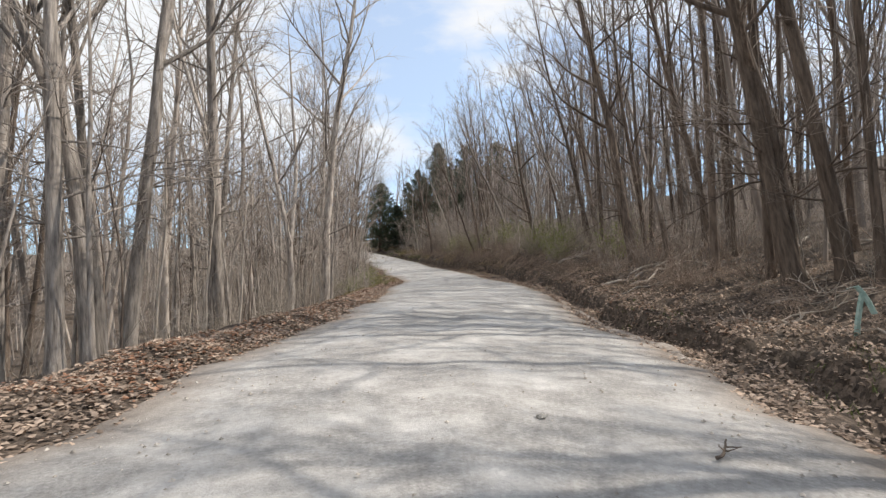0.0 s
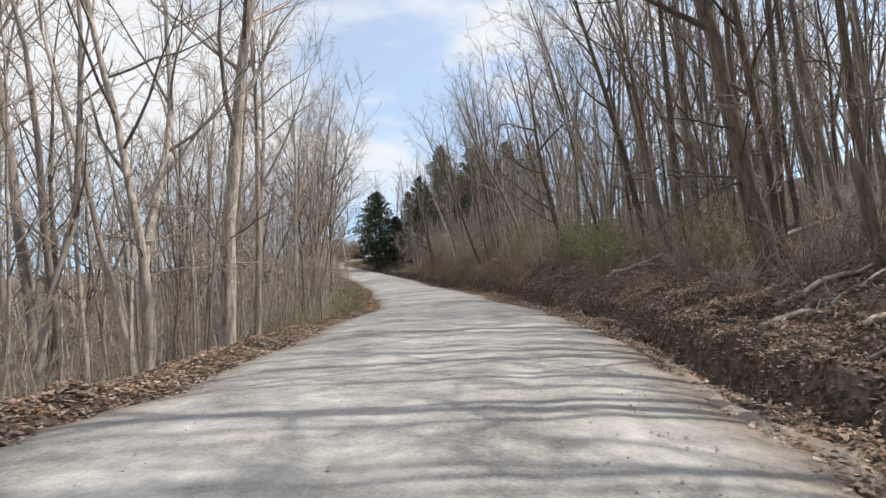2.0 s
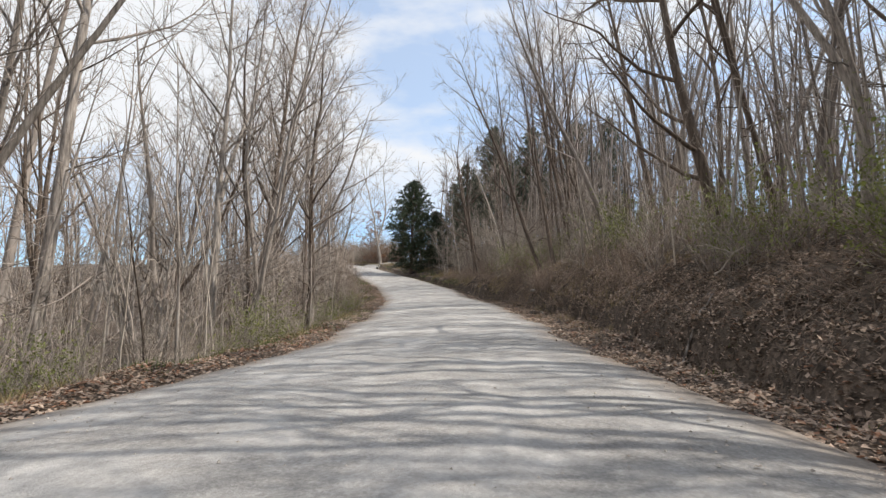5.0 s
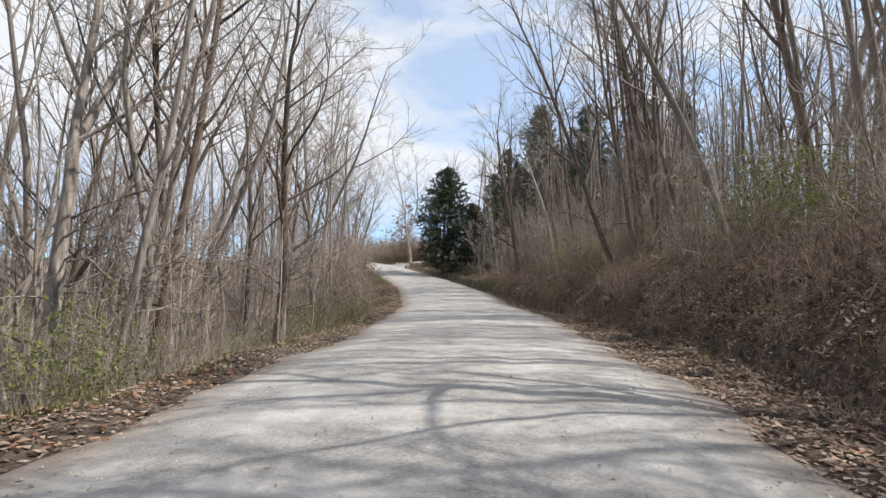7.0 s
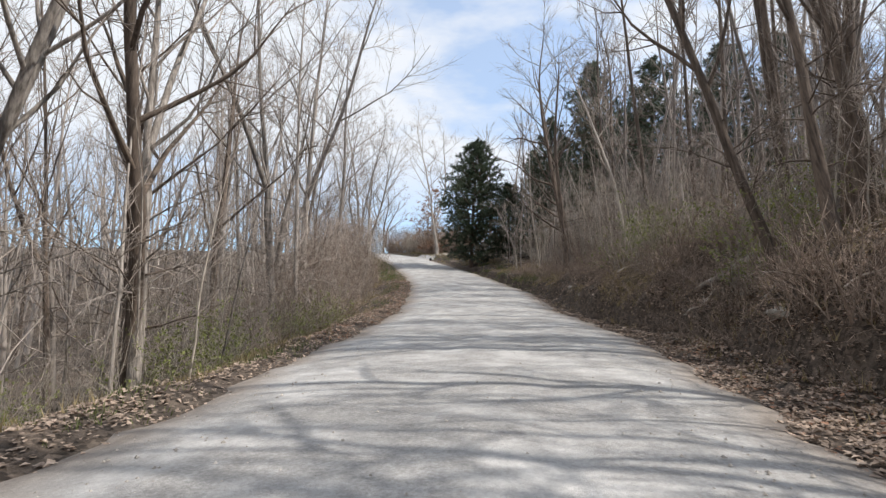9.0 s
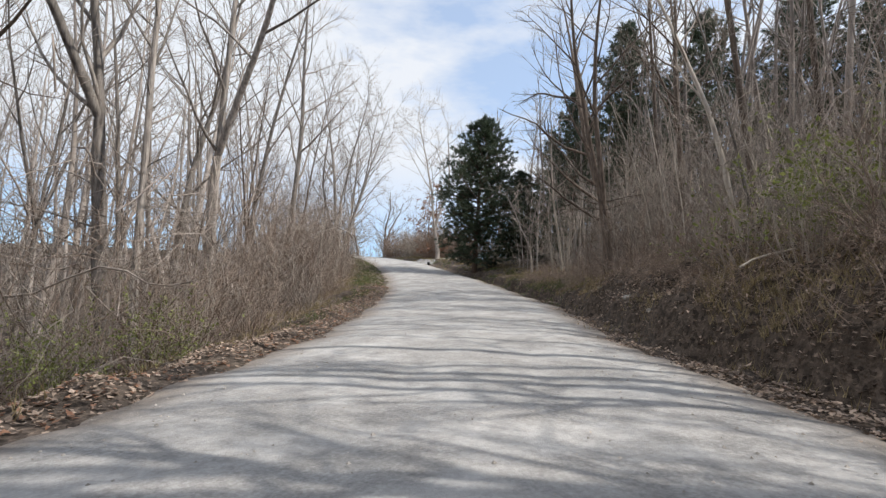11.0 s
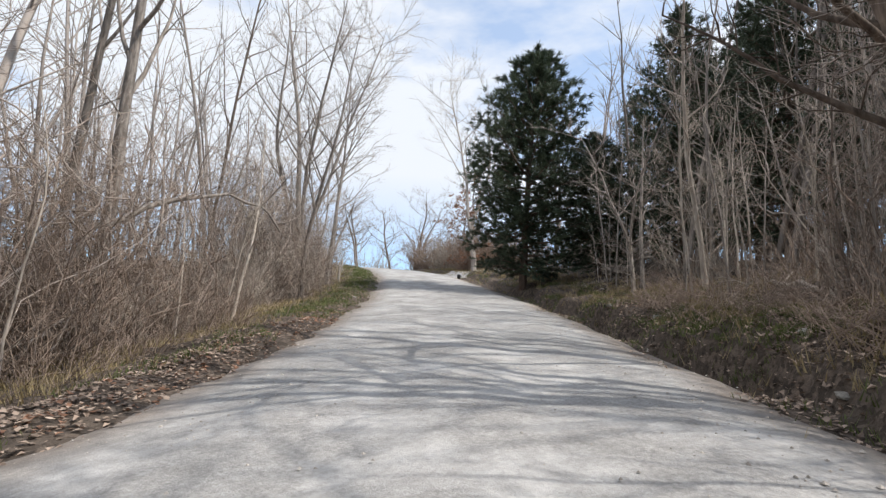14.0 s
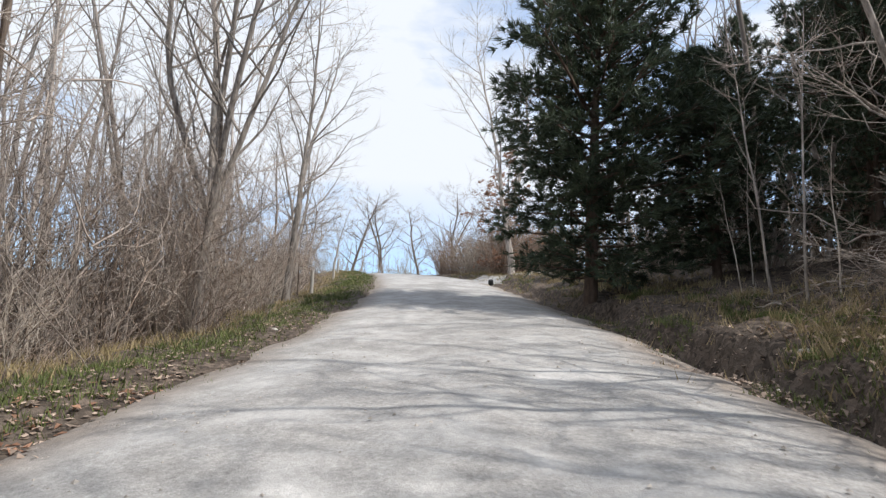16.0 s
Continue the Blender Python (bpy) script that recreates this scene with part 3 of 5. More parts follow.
def build_berm(s0, s1, off, wide, high, soil, label):
    """A low strip of bare soil that the grader has left beside the road."""
    v, f = [], []
    ss, us = np.arange(s0, s1, 0.16), np.linspace(-1, 1, 11)
    for s in ss:
        fade = min(1.0, (s - s0) / 1.5, (s1 - s) / 1.5)
        half = wide * (0.8 + 0.45 * noise.noise((s * 0.5, 0, 3.3)))
        mid = off + 0.3 * noise.noise((s * 0.3, 5, 1.0))
        for u in us:
            d = spread_out(s, mid + u * half)
            x, y = to_xy(s, d)
            lump = 1 + 0.6 * noise.noise((s * 1.2, u * 1.1, 4.0)) + 0.35 * noise.noise((s * 4, u * 4, 8.0))
            v.append((float(x), float(y), land(s, d) - 0.05 + (high * fade * lump + 0.03) * max(0.0, 1 - u * u)))
    w = len(us)
    for a in range(len(ss) - 1):
        for b in range(w - 1):
            f.append((a * w + b, a * w + b + 1, (a + 1) * w + b + 1, (a + 1) * w + b))
    me = bpy.data.meshes.new("verge")
    me.from_pydata(v, [], f)
    me.materials.append(soil)
    me.polygons.foreach_set("use_smooth", [True] * len(me.polygons))
    me.update()
    tagged(new("verge", me), label, "verge", kind="structure")


build_ground()
build_road()
for s0, s1, off, wide, high in ((7.5, 23.0, 3.75, 0.36, 0.07), (66.0, 98.0, 3.2, 0.36, 0.06)):
    build_berm(s0, s1, off, wide, high, BERM, "low pale bank of dusty graded soil beside the road")
for s0, s1, off, wide, high in ((36.0, 66.0, -3.85, 0.55, 0.0), (2.0, 30.0, -3.75, 0.35, 0.0)):
    build_berm(s0, s1, off, wide, high, SOIL, "bare strip of brown soil beside the gravel")
build_drive()

# ---------------------------------------------------------------- the trees that stand out
TALL = [
    make_tree("tree", 11, BARK_GREY, TWIG, height=21, radius=0.20, crown=0.34, limbs=15, kink=0.032),
    make_tree("tree", 12, BARK_GREY, TWIG, height=20, radius=0.19, crown=0.30, limbs=15, fork=0.36, kink=0.045),
    make_tree("tree", 13, BARK_GREY, TWIG, height=22, radius=0.17, crown=0.4, limbs=14, kink=0.026),
    make_tree("tree", 14, BARK_GREY, TWIG, height=19, radius=0.18, crown=0.26, limbs=16, spread=0.34, kink=0.06, fork=0.25),
]
DARK = [
    make_tree("tree", 21, BARK_DARK, TWIG, height=20, radius=0.24, crown=0.30, limbs=14, kink=0.035),
    make_tree("tree", 22, BARK_DARK, TWIG, height=19, radius=0.22, crown=0.28, limbs=14, spread=0.36, kink=0.055, fork=0.28),
    make_tree("tree", 23, BARK_DARK, TWIG, height=18, radius=0.18, crown=0.26, limbs=15, spread=0.34, kink=0.065),
]
SLIM = [
    make_tree("tree", 31, BARK_PALE, TWIG_PALE, height=13, radius=0.085, crown=0.3, limbs=10, spread=0.26, kink=0.05, per_limb=5, per_branch=6, sides=7),
    make_tree("tree", 32, BARK_GREY, TWIG, height=14, radius=0.10, crown=0.35, limbs=10, spread=0.25, kink=0.04, per_limb=5, per_branch=6, sides=7),
    make_tree("tree", 33, BARK_GREY, TWIG, height=12, radius=0.08, crown=0.25, limbs=11, spread=0.27, kink=0.06, per_limb=5, per_branch=6, sides=7, fork=0.3),
]
GREY_LABEL = "tall leafless tree with grey-brown sunlit bark"
DARK_LABEL = "tall leafless tree with dark bark leaning over the bank"
SLIM_LABEL = "slender leafless young tree with pale bark"
# x, y, kind, which, width, height, lean, towards, turn
STANDING = [
    (-7.1, 9.1, 0, 0, 0.70, 0.95, 0.5, 0, 10), (-6.9, 9.7, 0, 2, 0.72, 0.9, 1, 180, 200), (-7.2, 10.4, 0, 3, 0.8, 1.0, 5, 180, 90), (-7.3, 11.5, 0, 1, 0.85, 1.05, 7, 0, 30),
    (-9.2, 10.2, 0, 2, 0.8, 1.0, 2, 180, 60), (-8.9, 12.6, 0, 0, 0.6, 0.9, 1, 0, 140), (-7.2, 16.2, 0, 2, 1.0, 1.0, 1, 0, 300), (-7.9, 17.6, 0, 1, 0.7, 0.9, 3, 0, 77),
    (-9.85, 21.2, 0, 0, 0.85, 1.05, 3, 0, 160), (-10.45, 23.2, 0, 2, 0.8, 1.0, 0, 0, 20), (-8.3, 26.7, 0, 3, 1.05, 1.0, 4, 0, 45), (-7.0, 29.3, 0, 0, 1.3, 1.1, 0.5, 0, 250),
    (-7.6, 33.4, 0, 2, 0.8, 1.0, 1, 0, 120), (-10.5, 37.2, 0, 1, 0.8, 0.95, 1, 0, 320), (-9.6, 38.0, 0, 2, 0.9, 1.05, 2, 0, 100), (-9.8, 45.5, 0, 1, 0.95, 1.0, 1, 0, 15),
    (-9.2, 47.3, 0, 3, 0.75, 0.9, 5, 0, 200), (-8.3, 45.9, 2, 1, 1.0, 1.0, 4, 0, 0), (-9.9, 48.6, 1, 0, 0.62, 0.95, 9, 0, 70), (-11.3, 52.8, 0, 3, 0.9, 1.0, 4, 0, 310),
    (-10.0, 55.3, 1, 2, 0.95, 0.95, 8, 0, 130), (-9.5, 55.1, 0, 1, 0.7, 0.9, 3, 180, 20), (-13.3, 65.4, 0, 1, 0.95, 1.0, 2, 180, 180), (-12.0, 65.0, 0, 2, 0.55, 0.8, 6, 180, 50),
    (-15.6, 70.8, 0, 1, 1.1, 1.0, 1, 180, 260), (-21.4, 79.6, 0, 2, 0.8, 0.9, 6, 0, 0), (-18.0, 78.6, 0, 0, 0.8, 0.85, 9, 0, 75), (-16.9, 82.0, 2, 0, 0.6, 0.5, 10, 20, 10),
    (-22.0, 90.0, 0, 3, 0.85, 0.8, 3, 0, 190), (-23.0, 94.6, 0, 1, 0.7, 0.7, 4, 0, 40), (-19.9, 88.7, 0, 3, 0.7, 0.75, 3, 0, 280), (-21.2, 89.7, 0, 2, 0.9, 0.75, 0, 0, 170),
    (-27.5, 99.5, 0, 3, 0.6, 0.55, 5, 0, 60),
    # right of the road
    (9.25, 13.2, 1, 0, 0.96, 1, 12, 185, 20), (9.5, 13.5, 1, 2, 0.9, 1, 7, 185, 80), (9.95, 12.4, 1, 0, 0.80, 0.95, 11, 180, 200), (11.65, 21.6, 1, 2, 0.76, 1, 11, 180, 110),
    (12.85, 22.4, 1, 0, 0.68, 1, 5, 180, 300), (9.75, 25.4, 1, 0, 1.05, 1, 8, 180, 55), (10.9, 26.6, 1, 2, 0.7, 0.95, 11, 180, 160), (10.75, 34, 1, 1, 0.72, 1, 12, 180, 240),
    (10.95, 37, 1, 0, 0.68, 1, 13, 180, 15), (10, 40, 0, 3, 0.75, 0.9, 9, 180, 75), (11.65, 40.8, 1, 2, 0.56, 0.9, 10, 180, 190), (11.35, 47, 1, 1, 0.64, 0.95, 9, 180, 35),
    (9.65, 55, 1, 0, 0.68, 0.9, 8, 180, 140), (4.45, 58.4, 1, 1, 0.58, 0.85, 13, 175, 200), (3.75, 59.6, 1, 2, 0.64, 0.95, 15, 180, 10), (5.65, 59.8, 1, 0, 0.58, 0.95, 12, 180, 290),
    (5.6, 60.9, 1, 1, 0.68, 0.9, 4, 180, 120), (7.35, 63, 1, 2, 0.68, 0.95, 10, 180, 60), (1.3, 70.1, 2, 0, 0.80, 0.85, 8, 185, 0), (-1.75, 77.6, 1, 1, 0.8, 0.8, 5, 180, 90),
    (1.25, 78.2, 1, 1, 0.72, 0.85, 8, 180, 222), (-4.3, 87.2, 2, 0, 0.85, 0.8, 7, 195, 140), (-6.3, 88.8, 2, 2, 0.80, 0.55, 8, 200, 10),
    (-6, 89.2, 2, 1, 0.70, 0.5, 4, 160, 80), (-21.3, 114.3, 0, 3, 1.25, 1.12, 2, 180, 0),
    # on the crest
    (-44.5, 118.6, 0, 3, 0.7, 0.36, 1, 0, 0), (-57.2, 150.5, 1, 1, 1.5, 0.9, 1, 0, 60), (-52.3, 153.6, 1, 2, 1.4, 0.78, 3, 0, 120), (-48.0, 156.0, 1, 1, 1.5, 0.95, 2, 180, 200),
    (-62.0, 147.0, 1, 2, 1.5, 0.9, 2, 0, 260), (-49.2, 128.0, 0, 2, 0.6, 0.38, 0, 0, 30), (-67.0, 142.0, 1, 1, 1.5, 0.95, 0, 0, 310),
]
KINDS = (TALL, DARK, SLIM)
for x, y, kind, which, wide, high, lean, towards, turn in STANDING:
    ob = copy_thing(KINDS[kind][which], stood(x, y, turn, wide, high, lean, towards))
    tagged(ob, (GREY_LABEL, DARK_LABEL, SLIM_LABEL)[kind], "tree", "roadside trees")

# ---------------------------------------------------------------- woods on both sides
rng = np.random.default_rng(5)
taken = [(x, y) for x, y, *_ in STANDING]


def free(x, y, gap):
    if any((x - a) ** 2 + (y - b) ** 2 < gap * gap for a, b in taken):
        return False
    taken.append((x, y))
    return True


drop(*TALL, *DARK, *SLIM)
thin = dict(per_limb=6, per_branch=5, joined=True)
TALL = [make_tree("tree", 111, BARK_GREY, TWIG, height=20, radius=0.17, crown=0.32, limbs=14, kink=0.04, **thin),
        make_tree("tree", 112, BARK_GREY, TWIG, height=19, radius=0.15, crown=0.28, limbs=14, kink=0.05, fork=0.4, **thin),
        make_tree("tree", 113, BARK_DARK, TWIG, height=20, radius=0.14, crown=0.36, limbs=13, kink=0.035, **thin)]
DARK = [make_tree("tree", 121, BARK_DARK, TWIG, height=18, radius=0.18, crown=0.28, limbs=14, spread=0.33, kink=0.05, **thin),
        make_tree("tree", 122, BARK_DARK, TWIG, height=17, radius=0.16, crown=0.24, limbs=14, spread=0.34, kink=0.06, fork=0.3, **thin)]
SLIM = [make_tree("tree", 131, BARK_PALE, TWIG_PALE, height=12, radius=0.07, crown=0.25, limbs=11, spread=0.28, kink=0.06, sides=7, **thin),
        make_tree("tree", 132, BARK_GREY, TWIG, height=13, radius=0.08, crown=0.28, limbs=11, spread=0.27, kink=0.055, sides=7, **thin),
        make_tree("tree", 133, BARK_DARK, TWIG, height=12, radius=0.075, crown=0.22, limbs=12, spread=0.3, kink=0.07, sides=7, fork=0.35, **thin)]
KINDS = (TALL, DARK, SLIM)
count = 0
while count < 125:
    s = rng.uniform(-12, 122)
    right = rng.random() < 0.42
    d = rng.uniform(9.5, 30) if right else -rng.uniform(8.5, 26)
    if s > 84 and right:
        continue
    if s > 100 and d < -14:
        continue
    x, y = (float(v) for v in to_xy(s, d))
    if not free(x, y, 1.15):
        continue
    count += 1
    kind = int(rng.choice([0, 1, 2], p=(0.2, 0.5, 0.3) if right else (0.42, 0.26, 0.32)))
    which = int(rng.integers(len(KINDS[kind])))
    shrink = float(np.interp(s, [70, 110], [1, 0.6]))
    ob = copy_thing(KINDS[kind][which], stood(x, y, rng.uniform(0, 360), rng.uniform(*((0.4, 0.75) if right else (0.5, 0.95))) * (0.7 + 0.3 * shrink), rng.uniform(0.75, 1.05) * shrink,
                                              abs(rng.normal(0, 4 if not right else 4.5)), rng.uniform(60, 300) if right else rng.uniform(-70, 70)))
    tagged(ob, (GREY_LABEL, "tall leafless tree with dark bark on the wooded hillside", SLIM_LABEL)[kind], "tree", "woodland trees")
for _ in range(26):                            # the wood up the slope, which shades the road
    s, d = rng.uniform(-3, 40), rng.uniform(9.5, 20)
    x, y = (float(v) for v in to_xy(s, d))
    if free(x, y, 1.0):
        kind = int(rng.integers(2))
        ob = copy_thing(KINDS[kind][int(rng.integers(2))], stood(x, y, rng.uniform(0, 360), rng.uniform(0.4, 0.68), rng.uniform(0.75, 1.0), abs(rng.normal(0, 5)), rng.uniform(120, 240)))
        tagged(ob, "tall leafless tree with dark bark on the wooded hillside", "tree", "woodland trees")
pole = make_tree("tree", 114, BARK_DARK, TWIG, height=21, radius=0.15, crown=0.55, limbs=10, kink=0.02, low=3, **thin)
for k in range(40):
    s, d = rng.uniform(*((1, 34) if k < 29 else (62, 80))), rng.uniform(8.2, 12.5)
    x, y = (float(v) for v in to_xy(s, d))
    if free(x, y, 0.9):
        ob = copy_thing(pole, stood(x, y, rng.uniform(0, 360), rng.uniform(0.55, 0.95), rng.uniform(0.85, 1.05), abs(rng.normal(3, 3)), rng.uniform(150, 210)))
        tagged(ob, "tall straight tree with dark bark and a high bare crown", "tree", "woodland trees")
drop(*TALL, *DARK, *SLIM, pole)

# ---------------------------------------------------------------- conifers
def make_pine(seed, height, reach, boughs=100, bare=0.10, full=4.6):
    """A pine with a tapered trunk and boughs that carry clumps of needles."""
    rng = np.random.default_rng(seed)
    root = new("pine_tree")
    trunk = Shape()
    pts = strand(rng, (0, 0, -0.3), (0, 0, 1), height, 12, 0.012, 0.03)
    trunk.tube(pts, 0.16 * height / 11 * (1 - np.linspace(0, 0.97, 13)) ** 0.9, 8)
    part("trunk", trunk, PINE_BARK, root)
    for i in range(boughs):
        f = bare + (0.985 - bare) * (i + rng.uniform(0, 1)) / boughs
        p, _ = along(pts, f)
        az = i * 2.39996 + rng.uniform(-0.35, 0.35)
        lump = 0.8 + 0.35 * noise.noise((math.cos(az) * 1.3, math.sin(az) * 1.3, f * 5 + seed))
        length = reach * lump * (np.interp(f, [0, 0.2, 0.45, 0.75, 0.92, 1], [0.5, 0.72, 1.0, 0.64, 0.30, 0.08])) * rng.uniform(0.8, 1.12)
        rise = np.interp(f, [0, 0.4, 0.8, 1], [-0.12, 0.05, 0.5, 1.2])
        wood, green = Shape(), Shape()
        b = strand(rng, p, (math.cos(az), math.sin(az), rise), length, 6, 0.06, 0.035)
        wood.tube(b, np.linspace(0.022 + 0.012 * length, 0.006, 7), 4)
        twigs = []
        for k in range(int(4 + length * full * (0.6 if f < 0.25 else 1.0))):
            u = rng.uniform(0.03 if f > 0.2 else 0.15, 1.0)
            q, w = along(b, u)
            t = strand(rng, q, aside(rng, w, rng.uniform(0.4, 1.0)), length * rng.uniform(0.13, 0.28) + 0.12, 2, 0.1, 0.1)
            wood.spike(t[0], t[2], 0.01)
            twigs += [(t[1], t[1] - t[0]), (t[2], t[2] - t[1])]
        twigs.append((b[-1], b[-1] - b[-2]))
        for q, w in twigs:
            w = w / (np.linalg.norm(w) + 1e-9)
            for _ in range(18):
                way = w * rng.uniform(0.5, 1.2) + rng.normal(0, 0.45, 3)
                way /= size_of(way)
                o = cross(way, rng.normal(0, 1, 3))
                o *= 0.017 / (size_of(o) + 1e-9)
                base = q + rng.normal(0, 0.03, 3)
                green.face(base - o, base + o, base + way * rng.uniform(0.17, 0.3))
        part("bough", wood, PINE_BARK, root, also=(green, NEEDLE))
    return root


PINES = [make_pine(3, 11.5, 3.4, 140, 0.075, 6.5), make_pine(8, 14.0, 3.7, 125, 0.08, 5.8), make_pine(15, 9.5, 2.5, 75, 0.1, 5.0)]
for x, y, which, wide, high, turn in [(-12.3, 97.3, 0, 1.38, 1.16, 20), (-8.6, 99.6, 0, 1.0, 0.72, 200), (-7.2, 108.8, 2, 1.1, 1.35, 40), (-4.0, 104.5, 1, 1.05, 0.95, 130),
                                      (0.2, 98.3, 1, 1.4, 1.38, 300), (4.8, 95.2, 1, 1.4, 1.28, 190), (0.5, 110.0, 1, 1.2, 1.15, 60), (0.2, 119.0, 1, 1.3, 1.3, 20),
                                      (5.0, 107.0, 1, 1.1, 1.15, 250), (10.0, 93.8, 1, 1.4, 1.25, 160), (14.0, 93.5, 1, 1.1, 1.2, 90), (11.0, 104.0, 2, 1.3, 1.5, 170), (-4.4, 99.6, 1, 0.95, 1.05, 220)]:
    tagged(copy_thing(PINES[which], stood(x, y, turn, wide, high)), "dark green pine with clumped needles and low boughs", "pine tree", "pines beside the road")
drop(*PINES)


def make_russet_oak():
    """A young oak that kept last year's leaves."""
    root = make_tree("oak_tree", 71, BARK_GREY, TWIG, height=9, radius=0.11, crown=0.2, limbs=12, spread=0.36, kink=0.05, per_limb=5, per_branch=6, sides=7)
    rng = np.random.default_rng(4)
    for ob in [o for o in root.children if o.name.startswith("limb")]:
        leaf = Shape()
        pts = [v.co for v in ob.data.vertices]
        for _ in range(60):
            q = np.array(pts[int(rng.integers(len(pts) // 3, len(pts)))])
            a, b = rng.normal(0, 0.07, 3), rng.normal(0, 0.05, 3)
            leaf.face(q, q + a + b, q + 2 * a, q + a - b)
        part("foliage", leaf, LEAF_RUSSET, ob, "dry russet leaves")
        tagged(ob.children[0], kind="stuff")
    return root


oak = make_russet_oak()
oak.matrix_basis = stood(-22.4, 116.6, 0, 1.35, 1.0)
tagged(oak, "young oak with dry russet leaves still hanging", "oak tree")
tagged(copy_thing(oak, stood(-24.6, 120.5, 130, 1.1, 0.8)), "smaller young oak with dry russet leaves")

# ---------------------------------------------------------------- saplings, brush and canes
def make_sapling(seed, height, radius, wood, twigs, side=15, kink=0.05):
    rng = np.random.default_rng(seed)
    root = new("sapling")
    stem = Shape()
    pts = strand(rng, (0, 0, -0.15), (rng.normal(0, 0.06), rng.normal(0, 0.06), 1), height, 9, kink, 0.02)
    stem.tube(pts, radius * (1 - np.linspace(0, 0.9, 10)) + 0.004, 5)
    part("stem", stem, wood, root)
    crown = Shape()
    for _ in range(side):
        p, w = along(pts, rng.uniform(0.2, 1))
        b = strand(rng, p, aside(rng, w, rng.uniform(0.5, 0.9)), height * rng.uniform(0.12, 0.26), 3, 0.12, 0.08)
        crown.tube(b, (0.011, 0.009, 0.007, 0.004), 3)
        for _ in range(5):
            q, w2 = along(b, rng.uniform(0.2, 1))
            crown.spike(q, q + aside(rng, w2, rng.uniform(0.4, 0.9)) * height * rng.uniform(0.05, 0.13), 0.006)
    tagged(part("crown", crown, twigs, root), kind="stuff")
    return root


def make_shrub(seed, height, spread, canes, wood, droop=-0.06, buds=None, bud_count=0, thick=1.0, wander=0.16):
    rng = np.random.default_rng(seed)
    root = new("shrub")
    clusters, green = [Shape() for _ in range(3)], Shape()
    for k in range(canes):
        shape = clusters[k % 3]
        az, out = rng.uniform(0, 6.28), abs(rng.normal(0, 1))
        base = (0.28 * spread * math.cos(az) * rng.uniform(0, 1), 0.28 * spread * math.sin(az) * rng.uniform(0, 1), -0.1)
        way = (math.cos(az) * 0.42 * out * spread / height, math.sin(az) * 0.42 * out * spread / height, 1)
        h = height * rng.uniform(0.45, 1.1)
        pts = strand(rng, base, way, h, 5, wander, droop * rng.uniform(0, 2))
        shape.tube(pts, np.linspace(0.010, 0.0035, 6) * rng.uniform(0.7, 1.3) * thick, 3)
        for _ in range(7):
            q, w = along(pts, rng.uniform(0.2, 1))
            t = np.array([q, q + aside(rng, w, rng.uniform(0.4, 1.0)) * h * rng.uniform(0.12, 0.32)])
            shape.spike(t[0], t[1], 0.0055 * min(thick, 1.5))
            for _ in range(bud_count):
                c = along(t, rng.uniform(0.1, 1))[0]
                a, b = rng.normal(0, 0.021, 3), rng.normal(0, 0.017, 3)
                green.face(c, c + a + b, c + 2 * a, c + a - b)
    for shape in clusters:
        part("cane_clump", shape, wood, root)
    if buds:
        tagged(part("foliage", green, buds, root, "small fresh green leaves"), kind="stuff")
    return root


def make_tangle(seed, height, spread, strands, wood):
    """Vines that wander up through one another, hang over and droop again."""
    rng = np.random.default_rng(seed)
    root = new("thicket")
    clusters = [Shape() for _ in range(6)]
    for k in range(strands):
        shape = clusters[k % 6]
        az, r = rng.uniform(0, 6.28), spread * math.sqrt(rng.random())
        p = np.array([math.cos(az) * r, math.sin(az) * r, -0.1])
        way = np.array([rng.normal(0, 0.3), rng.normal(0, 0.3), 1.0])
        top = height * rng.uniform(0.35, 1.05)
        pts, fall = [p], 0.0
        for j in range(13):
            way = way + rng.normal(0, 0.42, 3)
            way[:2] -= 0.22 * p[:2] / spread
            way[2] += 0.25 if p[2] < top * 0.8 and j < 8 else -0.55
            way /= size_of(way)
            p = p + way * height * 0.115
            p[2] = max(p[2], 0.0)
            pts.append(p)
        pts = np.array(pts)
        shape.tube(pts, np.linspace(0.012, 0.004, 14) * rng.uniform(0.5, 1.3), 3)
        for _ in range(10):
            q, w = along(pts, rng.uniform(0.1, 1))
            e = q + aside(rng, w, rng.uniform(0.5, 1.3)) * rng.uniform(0.25, 0.8)
            shape.spike(q, e, 0.0065)
            shape.spike(e * 0.4 + q * 0.6, e + rng.normal(0, 0.22, 3), 0.004)
    for shape in clusters:
        part("vine", shape, wood, root)
    return root


SAPLINGS = [make_sapling(41, 6.5, 0.032, BARK_PALE, TWIG_PALE), make_sapling(42, 8.0, 0.04, BARK_GREY, TWIG), make_sapling(43, 5.0, 0.024, BARK_PALE, TWIG_PALE, 8, 0.08),
            make_sapling(44, 9.0, 0.05, BARK_GREY, TWIG, 12), make_sapling(45, 6.0, 0.028, BARK_DARK, TWIG, 10, 0.07)]
BRUSH = [make_shrub(51, 2.2, 2.2, 27, TWIG_RED, thick=1.5), make_shrub(52, 1.6, 2.4, 27, TWIG_RED, -0.12, wander=0.22, thick=1.5), make_shrub(53, 2.8, 2.0, 27, TWIG_PALE, -0.03, thick=1.4),
         make_shrub(54, 2.0, 1.8, 27, TWIG_PALE, -0.05, thick=1.4), make_shrub(55, 2.6, 2.4, 29, TWIG, -0.02, wander=0.2, thick=1.6)]
TANGLE = [make_tangle(58, 6.0, 1.5, 46, TWIG_RED), make_tangle(59, 4.6, 1.6, 46, TWIG_RED), make_tangle(60, 7.4, 1.3, 44, TWIG)]
